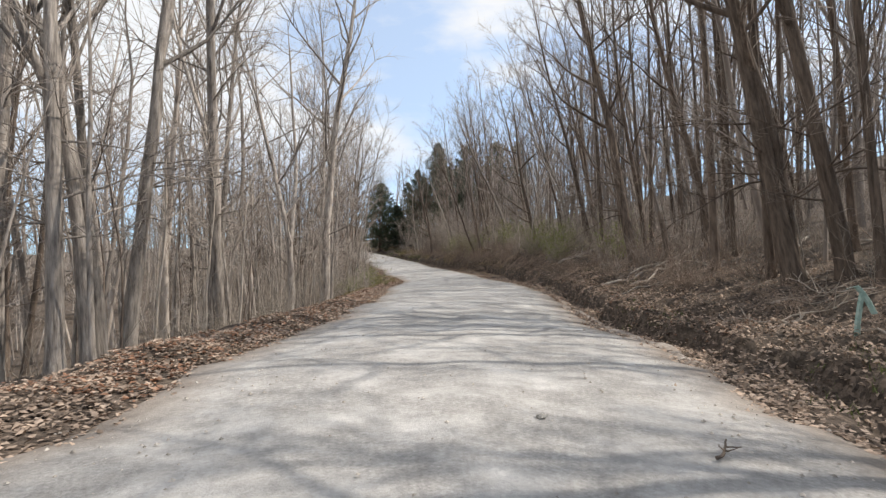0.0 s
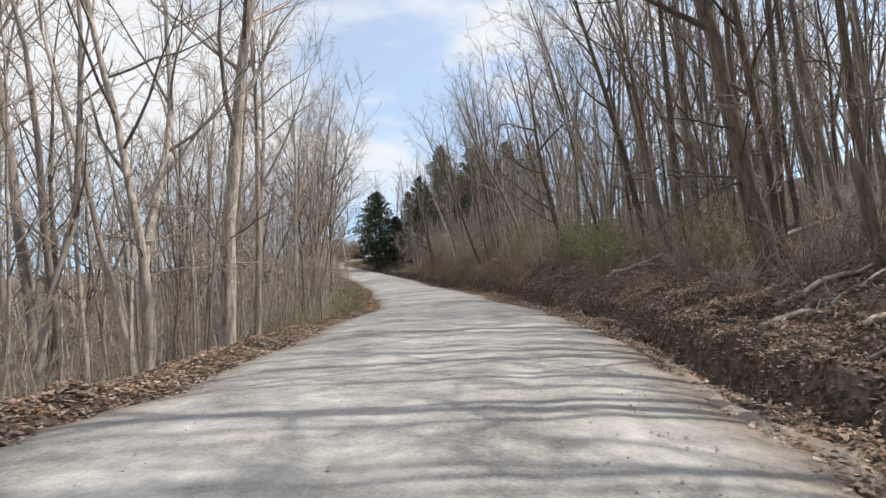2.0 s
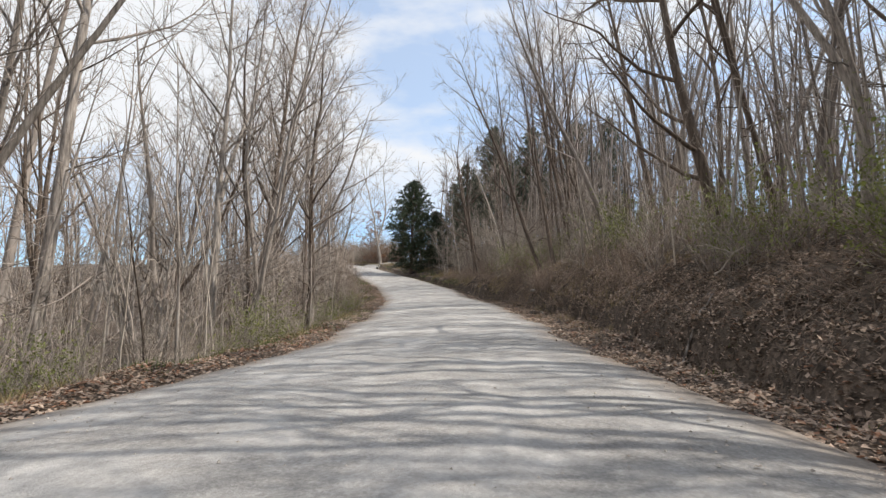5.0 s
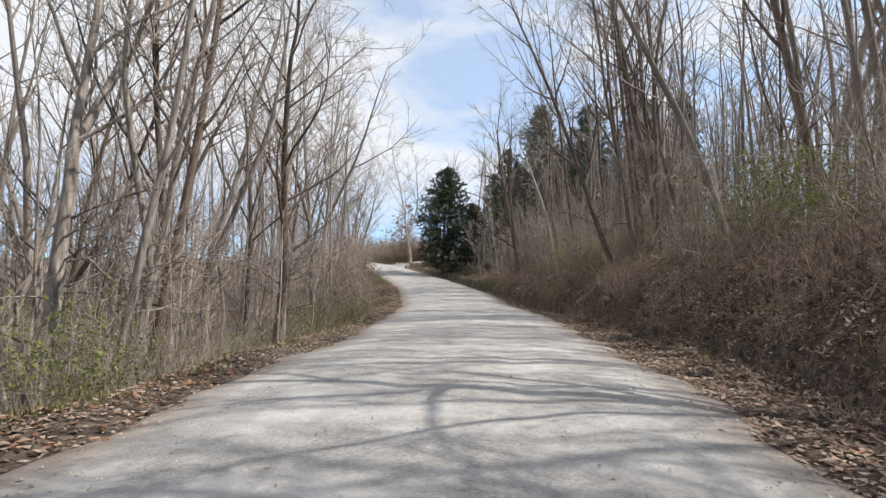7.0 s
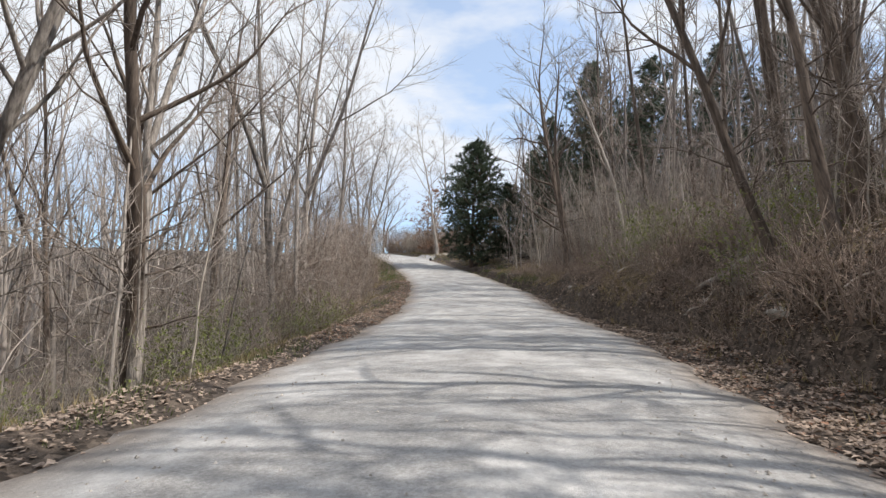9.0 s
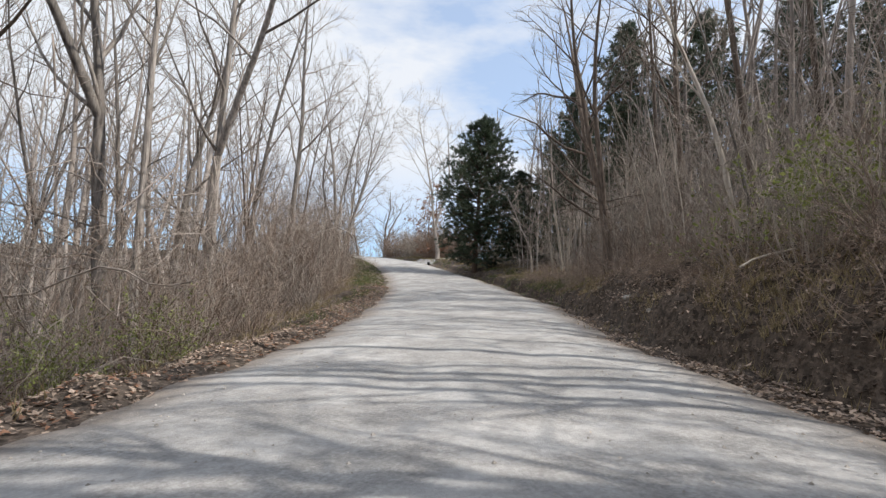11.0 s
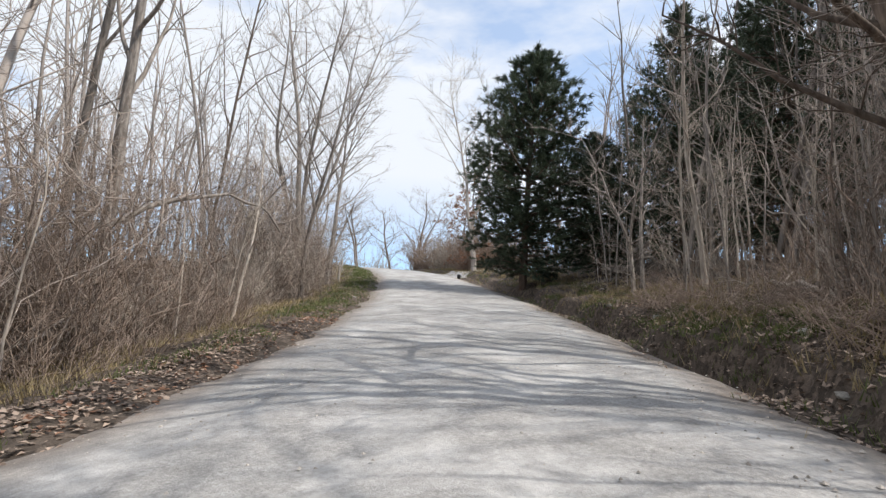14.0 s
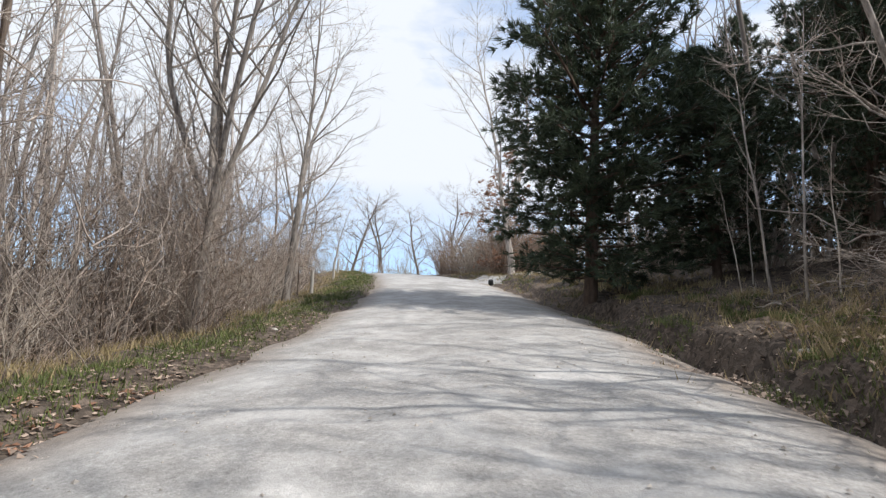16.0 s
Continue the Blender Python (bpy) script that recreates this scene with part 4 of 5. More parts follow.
GREEN = [make_shrub(56, 2.5, 2.2, 40, TWIG_PALE, -0.02, BUD, 7), make_shrub(57, 1.8, 2.2, 40, TWIG, -0.05, BUD, 2)]
SHRUB_LABELS = ("tangled leafless brush with reddish-brown canes", "tan leafless brush with dry upright canes", "shrub with thin canes and fresh green leaves")


def shrub(x, y, which, size, green=False, high=1.0):
    ob = copy_thing((GREEN if green else BRUSH)[which], stood(x, y, rng.uniform(0, 360), size, size * high, abs(rng.normal(0, 5)), rng.uniform(0, 360)))
    label = SHRUB_LABELS[2] if green else SHRUB_LABELS[0] if which < 2 else SHRUB_LABELS[1]
    tagged(ob, label, "shrub", "roadside brush")


def strip(n, s0, s1, d0, d1):
    for _ in range(n):
        s, d = rng.uniform(s0, s1), rng.uniform(d0, d1)
        yield (float(v) for v in to_xy(s, d))


def tangle(x, y, which, size):
    ob = copy_thing(TANGLE[which], stood(x, y, rng.uniform(0, 360), size, size, abs(rng.normal(0, 5)), rng.uniform(0, 360)))
    tagged(ob, "tall tangle of grey-brown vines and drooping canes", "thicket", "vine tangles")


for x, y in strip(28, 60, 100, -10.0, -6.8):
    tangle(x, y, int(rng.integers(3)), rng.uniform(0.55, 1.0))
for x, y in strip(9, 86, 98, -8.8, -6.6):
    tangle(x, y, int(rng.choice([0, 2])), rng.uniform(0.7, 1.0))
for x, y in strip(4, 68, 84, -8.8, -7.0):
    tangle(x, y, int(rng.integers(3)), rng.uniform(0.7, 1.0))
for x, y in strip(9, 86, 112, 15, 22):
    tangle(x, y, int(rng.integers(3)), rng.uniform(0.6, 0.9))
for x, y in strip(5, 74, 84, 8.5, 12):
    tangle(x, y, int(rng.integers(3)), rng.uniform(0.8, 1.15))
for x, y in strip(10, 48, 76, 8.0, 14):
    tangle(x, y, int(rng.integers(3)), rng.uniform(0.6, 0.9))
for x, y in strip(7, 100, 122, -11, -7.5):
    tangle(x, y, int(rng.integers(3)), rng.uniform(0.5, 0.8))
for x, y in strip(40, 16, 50, 6.4, 11):
    shrub(x, y, int(rng.choice([0, 1, 4])), rng.uniform(0.6, 1.0))
for x, y in strip(26, 42, 80, 5.8, 7.6):
    shrub(x, y, int(rng.choice([0, 1, 4, 1])), rng.uniform(0.55, 0.9))
for x, y in strip(32, 44, 82, 7.0, 11):
    shrub(x, y, int(rng.choice([0, 1, 4, 2])), rng.uniform(0.8, 1.3))
for x, y in strip(16, 4, 44, 9, 17):
    shrub(x, y, int(rng.choice([4, 0, 2])), rng.uniform(0.6, 1.1))
for x, y in strip(16, 27, 46, 6.4, 9.5):
    shrub(x, y, int(rng.integers(2)), rng.uniform(0.75, 1.1), True)
for x, y in strip(12, 42, 76, 6.0, 9.5):
    shrub(x, y, int(rng.integers(2)), rng.uniform(0.8, 1.25), True)
for x, y in strip(22, 63, 83, 6.3, 8.8):
    shrub(x, y, int(rng.choice([0, 1, 4])), rng.uniform(0.8, 1.25))
for x, y in strip(7, 65, 82, 7.0, 9.5):
    tangle(x, y, int(rng.integers(3)), rng.uniform(0.6, 0.9))
for x, y in strip(5, 84, 92, 8.2, 10.5):
    shrub(x, y, int(rng.choice([0, 2, 4])), rng.uniform(0.7, 1.2))
HEDGE = [make_shrub(61, 3.4, 3.2, 80, TWIG_RED, -0.03, LEAF_RUSSET, 1, 2.4), make_shrub(62, 3.0, 3.4, 80, TWIG_PALE, -0.03, LEAF_DRY, 1, 2.2)]
for x, y in strip(26, 119, 136, 6.0, 13):
    ob = copy_thing(HEDGE[int(rng.integers(2))], stood(x, y, rng.uniform(0, 360), rng.uniform(1.2, 1.6), rng.uniform(1.2, 1.75)))
    tagged(ob, "dense brown hedgerow bush with dry leaves on the crest", "hedge bush", "hedgerow on the crest")
for x, y in strip(16, 97, 117, 10, 22):
    ob = copy_thing(HEDGE[int(rng.integers(2))], stood(x, y, rng.uniform(0, 360), rng.uniform(1.2, 1.6), rng.uniform(0.8, 1.3)))
    tagged(ob, "dense brown bush with dry leaves behind the pines", "hedge bush", "brush behind the pines")
drop(*HEDGE)
for x, y in strip(24, 36, 62, -9.5, -6.3):
    shrub(x, y, int(rng.choice([2, 3, 4])), rng.uniform(0.55, 0.95))
for x, y in strip(8, 34, 60, -9, -6.6):
    shrub(x, y, int(rng.integers(2)), rng.uniform(0.55, 0.8), True)
for x, y in strip(14, 42, 66, -8.2, -5.8):
    shrub(x, y, int(rng.integers(2)), rng.uniform(0.5, 0.85), True)
for x, y in strip(16, 46, 63, 5.4, 7.0):
    shrub(x, y, int(rng.choice([0, 1, 1])), rng.uniform(0.55, 0.95))
for x, y in strip(42, 60, 92, -9.5, -5.9):
    shrub(x, y, int(rng.choice([0, 1, 0, 4, 2])), rng.uniform(0.6, 1.05))
for x, y in strip(34, 88, 124, -11, -7.4):
    shrub(x, y, int(rng.choice([2, 3, 4, 0])), rng.uniform(0.8, 1.4))
for x, y in strip(24, 138, 168, -18, 12):
    shrub(x, y, int(rng.choice([0, 2, 4])), rng.uniform(0.9, 1.5))
for x, y in strip(16, -5, 34, -10, -6.8):
    shrub(x, y, int(rng.choice([2, 3])), rng.uniform(0.4, 0.7))


def sapling(x, y, which=None, size=1.0, lean=0.0, towards=0.0):
    which = int(rng.integers(len(SAPLINGS))) if which is None else which
    ob = copy_thing(SAPLINGS[which], stood(x, y, rng.uniform(0, 360), size, size, lean, towards))
    tagged(ob, "thin pale leafless sapling among the brush" if which in (0, 2) else "thin grey-brown leafless sapling among the trees", "sapling", "saplings")


for x, y in strip(88, -6, 60, -15, -6.2):
    sapling(x, y, None, rng.uniform(0.7, 1.2), abs(rng.normal(0, 4)), rng.uniform(-60, 60))
for x, y in strip(62, 58, 122, -13, -6.3):
    sapling(x, y, None, rng.uniform(0.6, 1.0), abs(rng.normal(0, 5)), rng.uniform(-60, 60))
for x, y in strip(62, 4, 82, 6.5, 14):
    sapling(x, y, None, rng.uniform(0.5, 1.0), abs(rng.normal(0, 7)), rng.uniform(120, 240))
for x, y in strip(34, 2, 46, 10, 20):
    sapling(x, y, None, rng.uniform(0.7, 1.2), abs(rng.normal(0, 6)), rng.uniform(120, 240))
for x, y in strip(22, 80, 97, 6.2, 9.5):
    sapling(x, y, int(rng.choice([0, 2, 1])), rng.uniform(0.6, 0.95), abs(rng.normal(0, 7)), rng.uniform(120, 240))
for x, y in strip(24, 42, 84, 5.8, 8.5):
    sapling(x, y, int(rng.choice([0, 2])), rng.uniform(0.45, 0.85), abs(rng.normal(0, 12)), rng.uniform(90, 270))
for x, y in strip(14, 74, 88, 6.3, 9.0):
    sapling(x, y, int(rng.choice([0, 2])), rng.uniform(0.7, 1.2), abs(rng.normal(0, 8)), rng.uniform(90, 270))
for x, y in strip(16, 108, 135, 8, 15):
    sapling(x, y, None, rng.uniform(0.6, 0.9))
for x, y, which, size, lean in ((-7.6, 37.9, 0, 0.95, 5), (-6.9, 11.9, 0, 1.1, 9), (-7.1, 14.9, 2, 1.3, 4), (-16.4, 81.1, 0, 0.8, 9), (0.9, 75.4, 2, 1.1, -6), (-8.6, 55.6, 0, 0.9, 6)):
    sapling(x, y, which, size, lean, 0)
drop(*SAPLINGS, *BRUSH, *GREEN, *TANGLE)

# ---------------------------------------------------------------- woods further off
def far_pattern(r):
    """One bare tree of height 1 for the woods further off."""
    shape = Shape()
    pts = strand(r, (0, 0, -0.02), (r.normal(0, 0.06), r.normal(0, 0.06), 1), 1.0, 6, 0.06, 0.01)
    rad = r.uniform(0.005, 0.0085)
    shape.tube(pts, rad * np.array([1.2, 0.95, 0.85, 0.7, 0.5, 0.3, 0.1]) + 0.0006, 4)
    for _ in range(13):
        p, w = along(pts, r.uniform(0.22, 1))
        b = strand(r, p, aside(r, w, r.uniform(0.45, 1.0)), r.uniform(0.08, 0.24), 2, 0.16, 0.12)
        shape.tube(b, (0.0020, 0.0014, 0.0006), 3)
        for _ in range(3):
            q, w2 = along(b, r.uniform(0.2, 1))
            shape.spike(q, q + aside(r, w2, 0.65) * r.uniform(0.04, 0.11), 0.0008)
    return np.array(shape.v), shape.f


FAR_PATTERNS = [far_pattern(np.random.default_rng(700 + k)) for k in range(14)]


def far_woods(name, label, seed, count, s_range, d_range, tall, wood=FAR_WOOD):
    r = np.random.default_rng(seed)
    verts, faces, n0 = [], [], 0
    for _ in range(count):
        s = r.uniform(*s_range)
        d = d_range[0] + (d_range[1] - d_range[0]) * r.random() ** 1.25
        x, y = to_xy(s, d)
        v, f = FAR_PATTERNS[int(r.integers(len(FAR_PATTERNS)))]
        h, a, wide = r.uniform(*tall), r.uniform(0, 6.283), r.uniform(0.8, 1.3)
        c, n = math.cos(a), math.sin(a)
        lean = r.normal(0, 0.06, 2)
        verts.append(np.stack([x + h * wide * (c * v[:, 0] - n * v[:, 1]) + lean[0] * h * v[:, 2], y + h * wide * (n * v[:, 0] + c * v[:, 1]) + lean[1] * h * v[:, 2],
                               land(s, d) + h * v[:, 2]], 1))
        faces += [tuple(i + n0 for i in q) for q in f]
        n0 += len(v)
    shape = Shape()
    shape.v, shape.f = np.concatenate(verts).tolist(), faces
    tagged(new(name, shape.mesh(name, wood)), label, "woods", kind="stuff")


far_woods("far_woods", "dense leafless woods falling away down the slope", 91, 430, (-25, 125), (-13, -60), (8, 20))
far_woods("far_woods", "dense leafless woods up the hillside", 92, 850, (-25, 112), (10, 50), (7, 19), FAR_DARK_SHADED)
far_woods("far_woods", "leafless woods behind the pines", 94, 170, (84, 126), (14, 46), (6, 12))
far_woods("far_woods", "low leafless woods beyond the crest", 93, 130, (150, 176), (-50, 45), (5, 9))

# ---------------------------------------------------------------- low brambles and understory stems
def bramble_pattern(r, tall, canes, arch, sides):
    """A low clump of canes with side shoots, about a metre across."""
    shape = Shape()
    for _ in range(canes):
        az = r.uniform(0, 6.28)
        base = (r.normal(0, 0.3), r.normal(0, 0.3), -0.05)
        pts = strand(r, base, (math.cos(az) * arch, math.sin(az) * arch, 1), tall * r.uniform(0.6, 1.3), 5, 0.24, -0.18 * arch)
        shape.tube(pts, np.linspace(0.008, 0.003, 6), 3)
        for _ in range(sides):
            q, w = along(pts, r.uniform(0.2, 1))
            shape.spike(q, q + aside(r, w, r.uniform(0.4, 1.1)) * tall * r.uniform(0.12, 0.35), 0.004)
    return np.array(shape.v), shape.f


def clumps(name, label, category, mat, patterns, seed, bands, size):
    """One joined growth of many small clumps: bands of (count, s0, s1, d0, d1)."""
    r = np.random.default_rng(seed)
    verts, faces, n0 = [], [], 0
    for count, s0, s1, d0, d1 in bands:
        for _ in range(count):
            s, d = r.uniform(s0, s1), r.uniform(d0, d1)
            x, y = to_xy(s, d)
            v, f = patterns[int(r.integers(len(patterns)))]
            h, a = r.uniform(*size), r.uniform(0, 6.283)
            c, n = math.cos(a), math.sin(a)
            verts.append(np.stack([x + h * (c * v[:, 0] - n * v[:, 1]), y + h * (n * v[:, 0] + c * v[:, 1]), land(s, d) + h * v[:, 2]], 1))
            faces += [tuple(i + n0 for i in q) for q in f]
            n0 += len(v)
    shape = Shape()
    shape.v, shape.f = np.concatenate(verts).tolist(), faces
    tagged(new(name, shape.mesh(name, mat)), label, category, kind="stuff")


def vines(name, label, seed, bands):
    """Woody vines that sag between the trees: bands of (count, s0, s1, d0, d1, height)."""
    r = np.random.default_rng(seed)
    shape = Shape()
    for count, s0, s1, d0, d1, top in bands:
        for _ in range(count):
            s, d = r.uniform(s0, s1), r.uniform(d0, d1)
            x, y = to_xy(s, d)
            x2, y2 = to_xy(s + r.normal(0, 2.2), d + r.normal(0, 1.1))
            z = land(s, d)
            h1, h2 = r.uniform(0.0, top), r.uniform(0.4, 1) * top
            sag = r.uniform(-1.2, 1.6)
            side = r.normal(0, 0.45, 2)
            pts = [(x + (x2 - x) * u + side[0] * math.sin(9 * u) * 0.4, y + (y2 - y) * u + side[1] * math.sin(7 * u) * 0.4,
                    max(land(s, d) + 0.02, z + h1 + (h2 - h1) * u - sag * 4 * u * (1 - u) + 0.15 * math.sin(11 * u + h1))) for u in np.linspace(0, 1, 9)]
            shape.tube(pts, np.linspace(0.018, 0.007, 9) * r.uniform(0.6, 1.4), 4)
            pts = np.array(pts)
            for _ in range(9):
                q, w = along(pts, r.uniform(0, 1))
                shape.spike(q, q + aside(r, w, r.uniform(0.6, 1.3)) * r.uniform(0.25, 0.9), 0.006)
    tagged(new(name, shape.mesh(name, TWIG)), label, "vines", kind="stuff")


vines("vine_tangle", "sagging woody vines strung through the roadside trees", 97,
      [(210, 60, 102, -10, -6.4, 5.5), (70, 30, 60, -11, -7, 4.5), (90, 46, 84, 6.5, 12, 4.0), (40, 100, 122, -11, -7, 3.5), (40, 82, 94, 8, 12, 5.0)])
LOW = [bramble_pattern(np.random.default_rng(800 + k), 1.1, 13, 0.9, 6) for k in range(8)]
STEMS = [bramble_pattern(np.random.default_rng(820 + k), 2.6, 5, 0.12, 7) for k in range(8)]
clumps("bramble_growth", "low tangled reddish-brown brambles over the bank", "brambles", TWIG_RED, LOW, 95,
       [(60, 26, 95, 5.0, 6.2), (40, 8, 40, 5.6, 9.5), (90, 38, 84, 5.8, 9.5), (40, 44, 84, 5.2, 6.6), (120, 60, 86, 4.9, 6.8), (45, 16, 40, 6.0, 10), (30, 82, 96, 6.5, 10), (50, 60, 92, -8.5, -5.8)], (0.5, 1.1))
clumps("understory", "thin dry stems of the understory", "understory", TWIG_PALE, STEMS, 96,
       [(150, -4, 60, -13, -6.3), (130, 56, 100, -11, -6.0), (90, 44, 84, 6.2, 12), (70, 4, 44, 7.5, 16), (60, 100, 128, -11, -6.8)], (0.5, 1.2))
clumps("hillside_understory", "thin brown leafless stems of the hillside understory", "understory", FAR_DARK_SHADED, STEMS, 98,
       [(170, -2, 46, 10, 26), (70, 46, 86, 11, 24)], (0.6, 1.4))

# ---------------------------------------------------------------- leaves, grass and loose stones
def scatter(name, label, category, mat, seed, count, bands, size, rise, curl=1.0):
    """Single leaves strewn over bands of the verge: (share, s0, s1, d middle, d spread)."""
    r = np.random.default_rng(seed)
    shape = Shape()
    shares = np.array([b[0] for b in bands], float)
    for k in r.choice(len(bands), count, p=shares / shares.sum()):
        _, s0, s1, mid, wide = bands[k]
        s = r.uniform(s0, s1)
        d = mid + wide * r.normal(0, 1) * 0.55
        if abs(d) < 2.5 and r.random() < 0.85:
            continue
        clump = noise.noise((s * 0.8, d * 0.8, seed))
        if clump < -0.25 and r.random() < 0.6:
            continue
        d = spread_out(s, d)
        x, y = (float(v) for v in to_xy(s, d))
        z = land(s, d) + abs(r.normal(0, rise)) + 0.012
        a, l = r.uniform(0, 6.283), size * r.uniform(0.6, 1.35)
        up, tip = r.uniform(-0.05, 0.36) * l * curl, r.normal(0.08, 0.34) * l * curl
        c, n = math.cos(a), math.sin(a)
        w = l * r.uniform(0.28, 0.45)
        shape.face((x - c * l * 0.5, y - n * l * 0.5, z), (x + n * w, y - c * w, z + up), (x + c * l * 0.5, y + n * l * 0.5, z + tip * 0.6), (x - n * w, y + c * w, z + up * 0.6))
    tagged(new(name, shape.mesh(name, mat, False)), label, category, kind="stuff")


scatter("leaf_litter", "dry brown fallen leaves along both verges", "leaves", LEAF_DRY, 61, 165000,
        [(5.4, -3, 40, -4.2, 1.4), (2.6, 40, 84, -4.5, 0.9), (0.25, 84, 96, -4.3, 0.8), (4.8, -3, 50, 3.9, 1.4), (2.2, 50, 66, 4.2, 1.3), (0.7, 66, 95, 3.7, 0.8), (5.0, 18, 82, 5.9, 1.5), (3.6, 0, 45, 8.5, 4.0), (2.8, 40, 95, 6.8, 2.2), (0.9, -3, 60, -7, 2.0), (0.8, -3, 95, 3.0, 0.7), (0.7, -3, 90, -3.1, 0.6)], 0.074, 0.016)
scatter("bank_litter", "curled pale dry leaves caught on the bank", "leaves", LEAF_DRY, 66, 42000,
        [(3, 6, 40, 5.6, 1.6), (4, 36, 66, 6.2, 1.6), (2.0, 66, 90, 5.4, 1.4), (1.5, 4, 44, 8.5, 3.0)], 0.078, 0.05, 1.9)
scatter("russet_litter", "fallen russet leaves drifted on the verges", "leaves", LEAF_RUSSET, 62, 16000,
        [(4, 5, 45, -4.5, 1.1), (2.5, 10, 60, 4.6, 1.4), (0.8, 60, 88, -4.2, 0.8)], 0.08, 0.012)


def grass(name, label, mat, seed, count, bands, tall):
    r = np.random.default_rng(seed)
    shape = Shape()
    shares = np.array([b[0] for b in bands], float)
    for k in r.choice(len(bands), count, p=shares / shares.sum()):
        _, s0, s1, mid, wide, need = bands[k]
        s, d = r.uniform(s0, s1), mid + wide * r.normal(0, 1) * 0.55
        if noise.noise((s * 0.35, d * 0.5, seed)) < need:
            continue
        d = spread_out(s, d)
        x0, y0 = (float(v) for v in to_xy(s, d))
        z = land(s, d) - 0.02
        for _ in range(5):
            x, y = x0 + r.normal(0, 0.05), y0 + r.normal(0, 0.05)
            h, a, b = tall * r.uniform(0.5, 1.3), r.uniform(0, 6.28), r.uniform(0, 6.28)
            o = 0.007 + 0.006 * r.random()
            shape.face((x - o * math.cos(a), y - o * math.sin(a), z), (x + o * math.cos(a), y + o * math.sin(a), z), (x + h * 0.45 * math.cos(b), y + h * 0.45 * math.sin(b), z + h))
    tagged(new(name, shape.mesh(name, mat, False)), label, "grass", kind="stuff")


grass("grass", "short green spring grass on the verges", GRASS, 63, 24000,
      [(2.6, 36, 62, -5.2, 1.0, -0.05), (0.6, 60, 84, -4.8, 0.8, 0.2), (4.0, 86, 128, -4.9, 1.1, -0.4), (5.5, 77, 98, 5.3, 1.3, -0.15), (1.0, 100, 128, 5.2, 1.5, 0.0), (0.5, 0, 40, 5.2, 1.2, 0.25)], 0.12)
grass("dry_grass", "tan dry grass among the brush", GRASS_DRY, 64, 20000,
      [(3, 30, 62, -6.2, 1.3, -0.2), (2.0, 60, 95, -7.0, 1.6, -0.2), (0.8, 95, 128, -6.3, 1.5, -0.2), (2.6, 84, 128, 6.6, 2.2, -0.3), (1.5, 42, 84, 6.5, 2.0, -0.1), (1.6, 64, 90, 5.4, 0.9, -0.15)], 0.22)


def pebbles():
    r = np.random.default_rng(65)
    shape = Shape()
    for _ in range(6500):
        s = r.uniform(-2, 100)
        d = r.choice([-1, 1]) * abs(r.normal(2.7, 0.45)) if r.random() < 0.7 else r.uniform(-2.6, 2.6)
        x, y = (float(v) for v in to_xy(s, spread_out(s, d)))
        z = road_z(s, spread_out(s, d)) + float(np.interp(abs(d), [0, 2.2, 2.9, 3.3, 3.7], [0.03, 0.0, -0.045, -0.08, -0.13]))
        q = abs(r.normal(0.008, 0.006)) + 0.005
        a = r.uniform(0, 6.28)
        n0 = len(shape.v)
        for k in range(4):
            t = a + k * 1.571
            shape.v.append((x + math.cos(t) * q * r.uniform(0.7, 1.3), y + math.sin(t) * q * r.uniform(0.7, 1.3), z))
        shape.v += [(x, y, z + q * 0.8), (x, y, z - q * 0.8)]
        for k in range(4):
            shape.f += [(n0 + k, n0 + (k + 1) % 4, n0 + 4)]
    tagged(new("loose_gravel", shape.mesh("loose_gravel", GRAVEL_STONE, False)), "loose pale gravel stones along the road edges", "gravel", kind="stuff")


pebbles()

# ---------------------------------------------------------------- single small things
def make_rock(seed, size):
    r = np.random.default_rng(seed)
    bm = bmesh.new()
    bmesh.ops.create_icosphere(bm, subdivisions=2, radius=size)
    for v in bm.verts:
        k = 1 + 0.35 * noise.noise(v.co * (1.4 / size) + Vector((seed, 0, 0)))
        v.co = Vector((v.co.x * k * 1.25, v.co.y * k, v.co.z * k * 0.62))
    me = bpy.data.meshes.new("rock")
    bm.to_mesh(me)
    bm.free()
    me.materials.append(STONE)
    return me


ROCKS = [make_rock(k, 0.14) for k in range(4)]
for s, d, size in ((71.5, 4.7, 1.3), (75.2, 5.0, 1.0), (79.6, 5.1, 1.2), (83.0, 5.3, 1.4), (84.3, 4.9, 1.0), (62.3, 5.3, 1.2), (57.8, 5.0, 1.0), (57.0, 5.5, 1.3), (53.0, 4.9, 0.8),
                   (48.2, 4.6, 0.8), (44.0, 4.8, 0.7), (66.0, 4.4, 0.7), (69.4, 4.5, 0.8), (73.0, 4.3, 0.6), (78.0, 4.4, 0.7), (86.6, 4.5, 0.8), (89.0, 4.6, 0.7), (22.0, 4.6, 0.8), (92.5, -3.9, 0.6)):
    x, y = (float(v) for v in to_xy(s, d))
    ob = new("rock", ROCKS[int(s) % 4])
    ob.matrix_basis = stood(x, y, s * 47, size, size, sink=0.03)
    tagged(ob, "grey-tan field stone half buried in the ditch bank", "rock", "stones along the ditch")


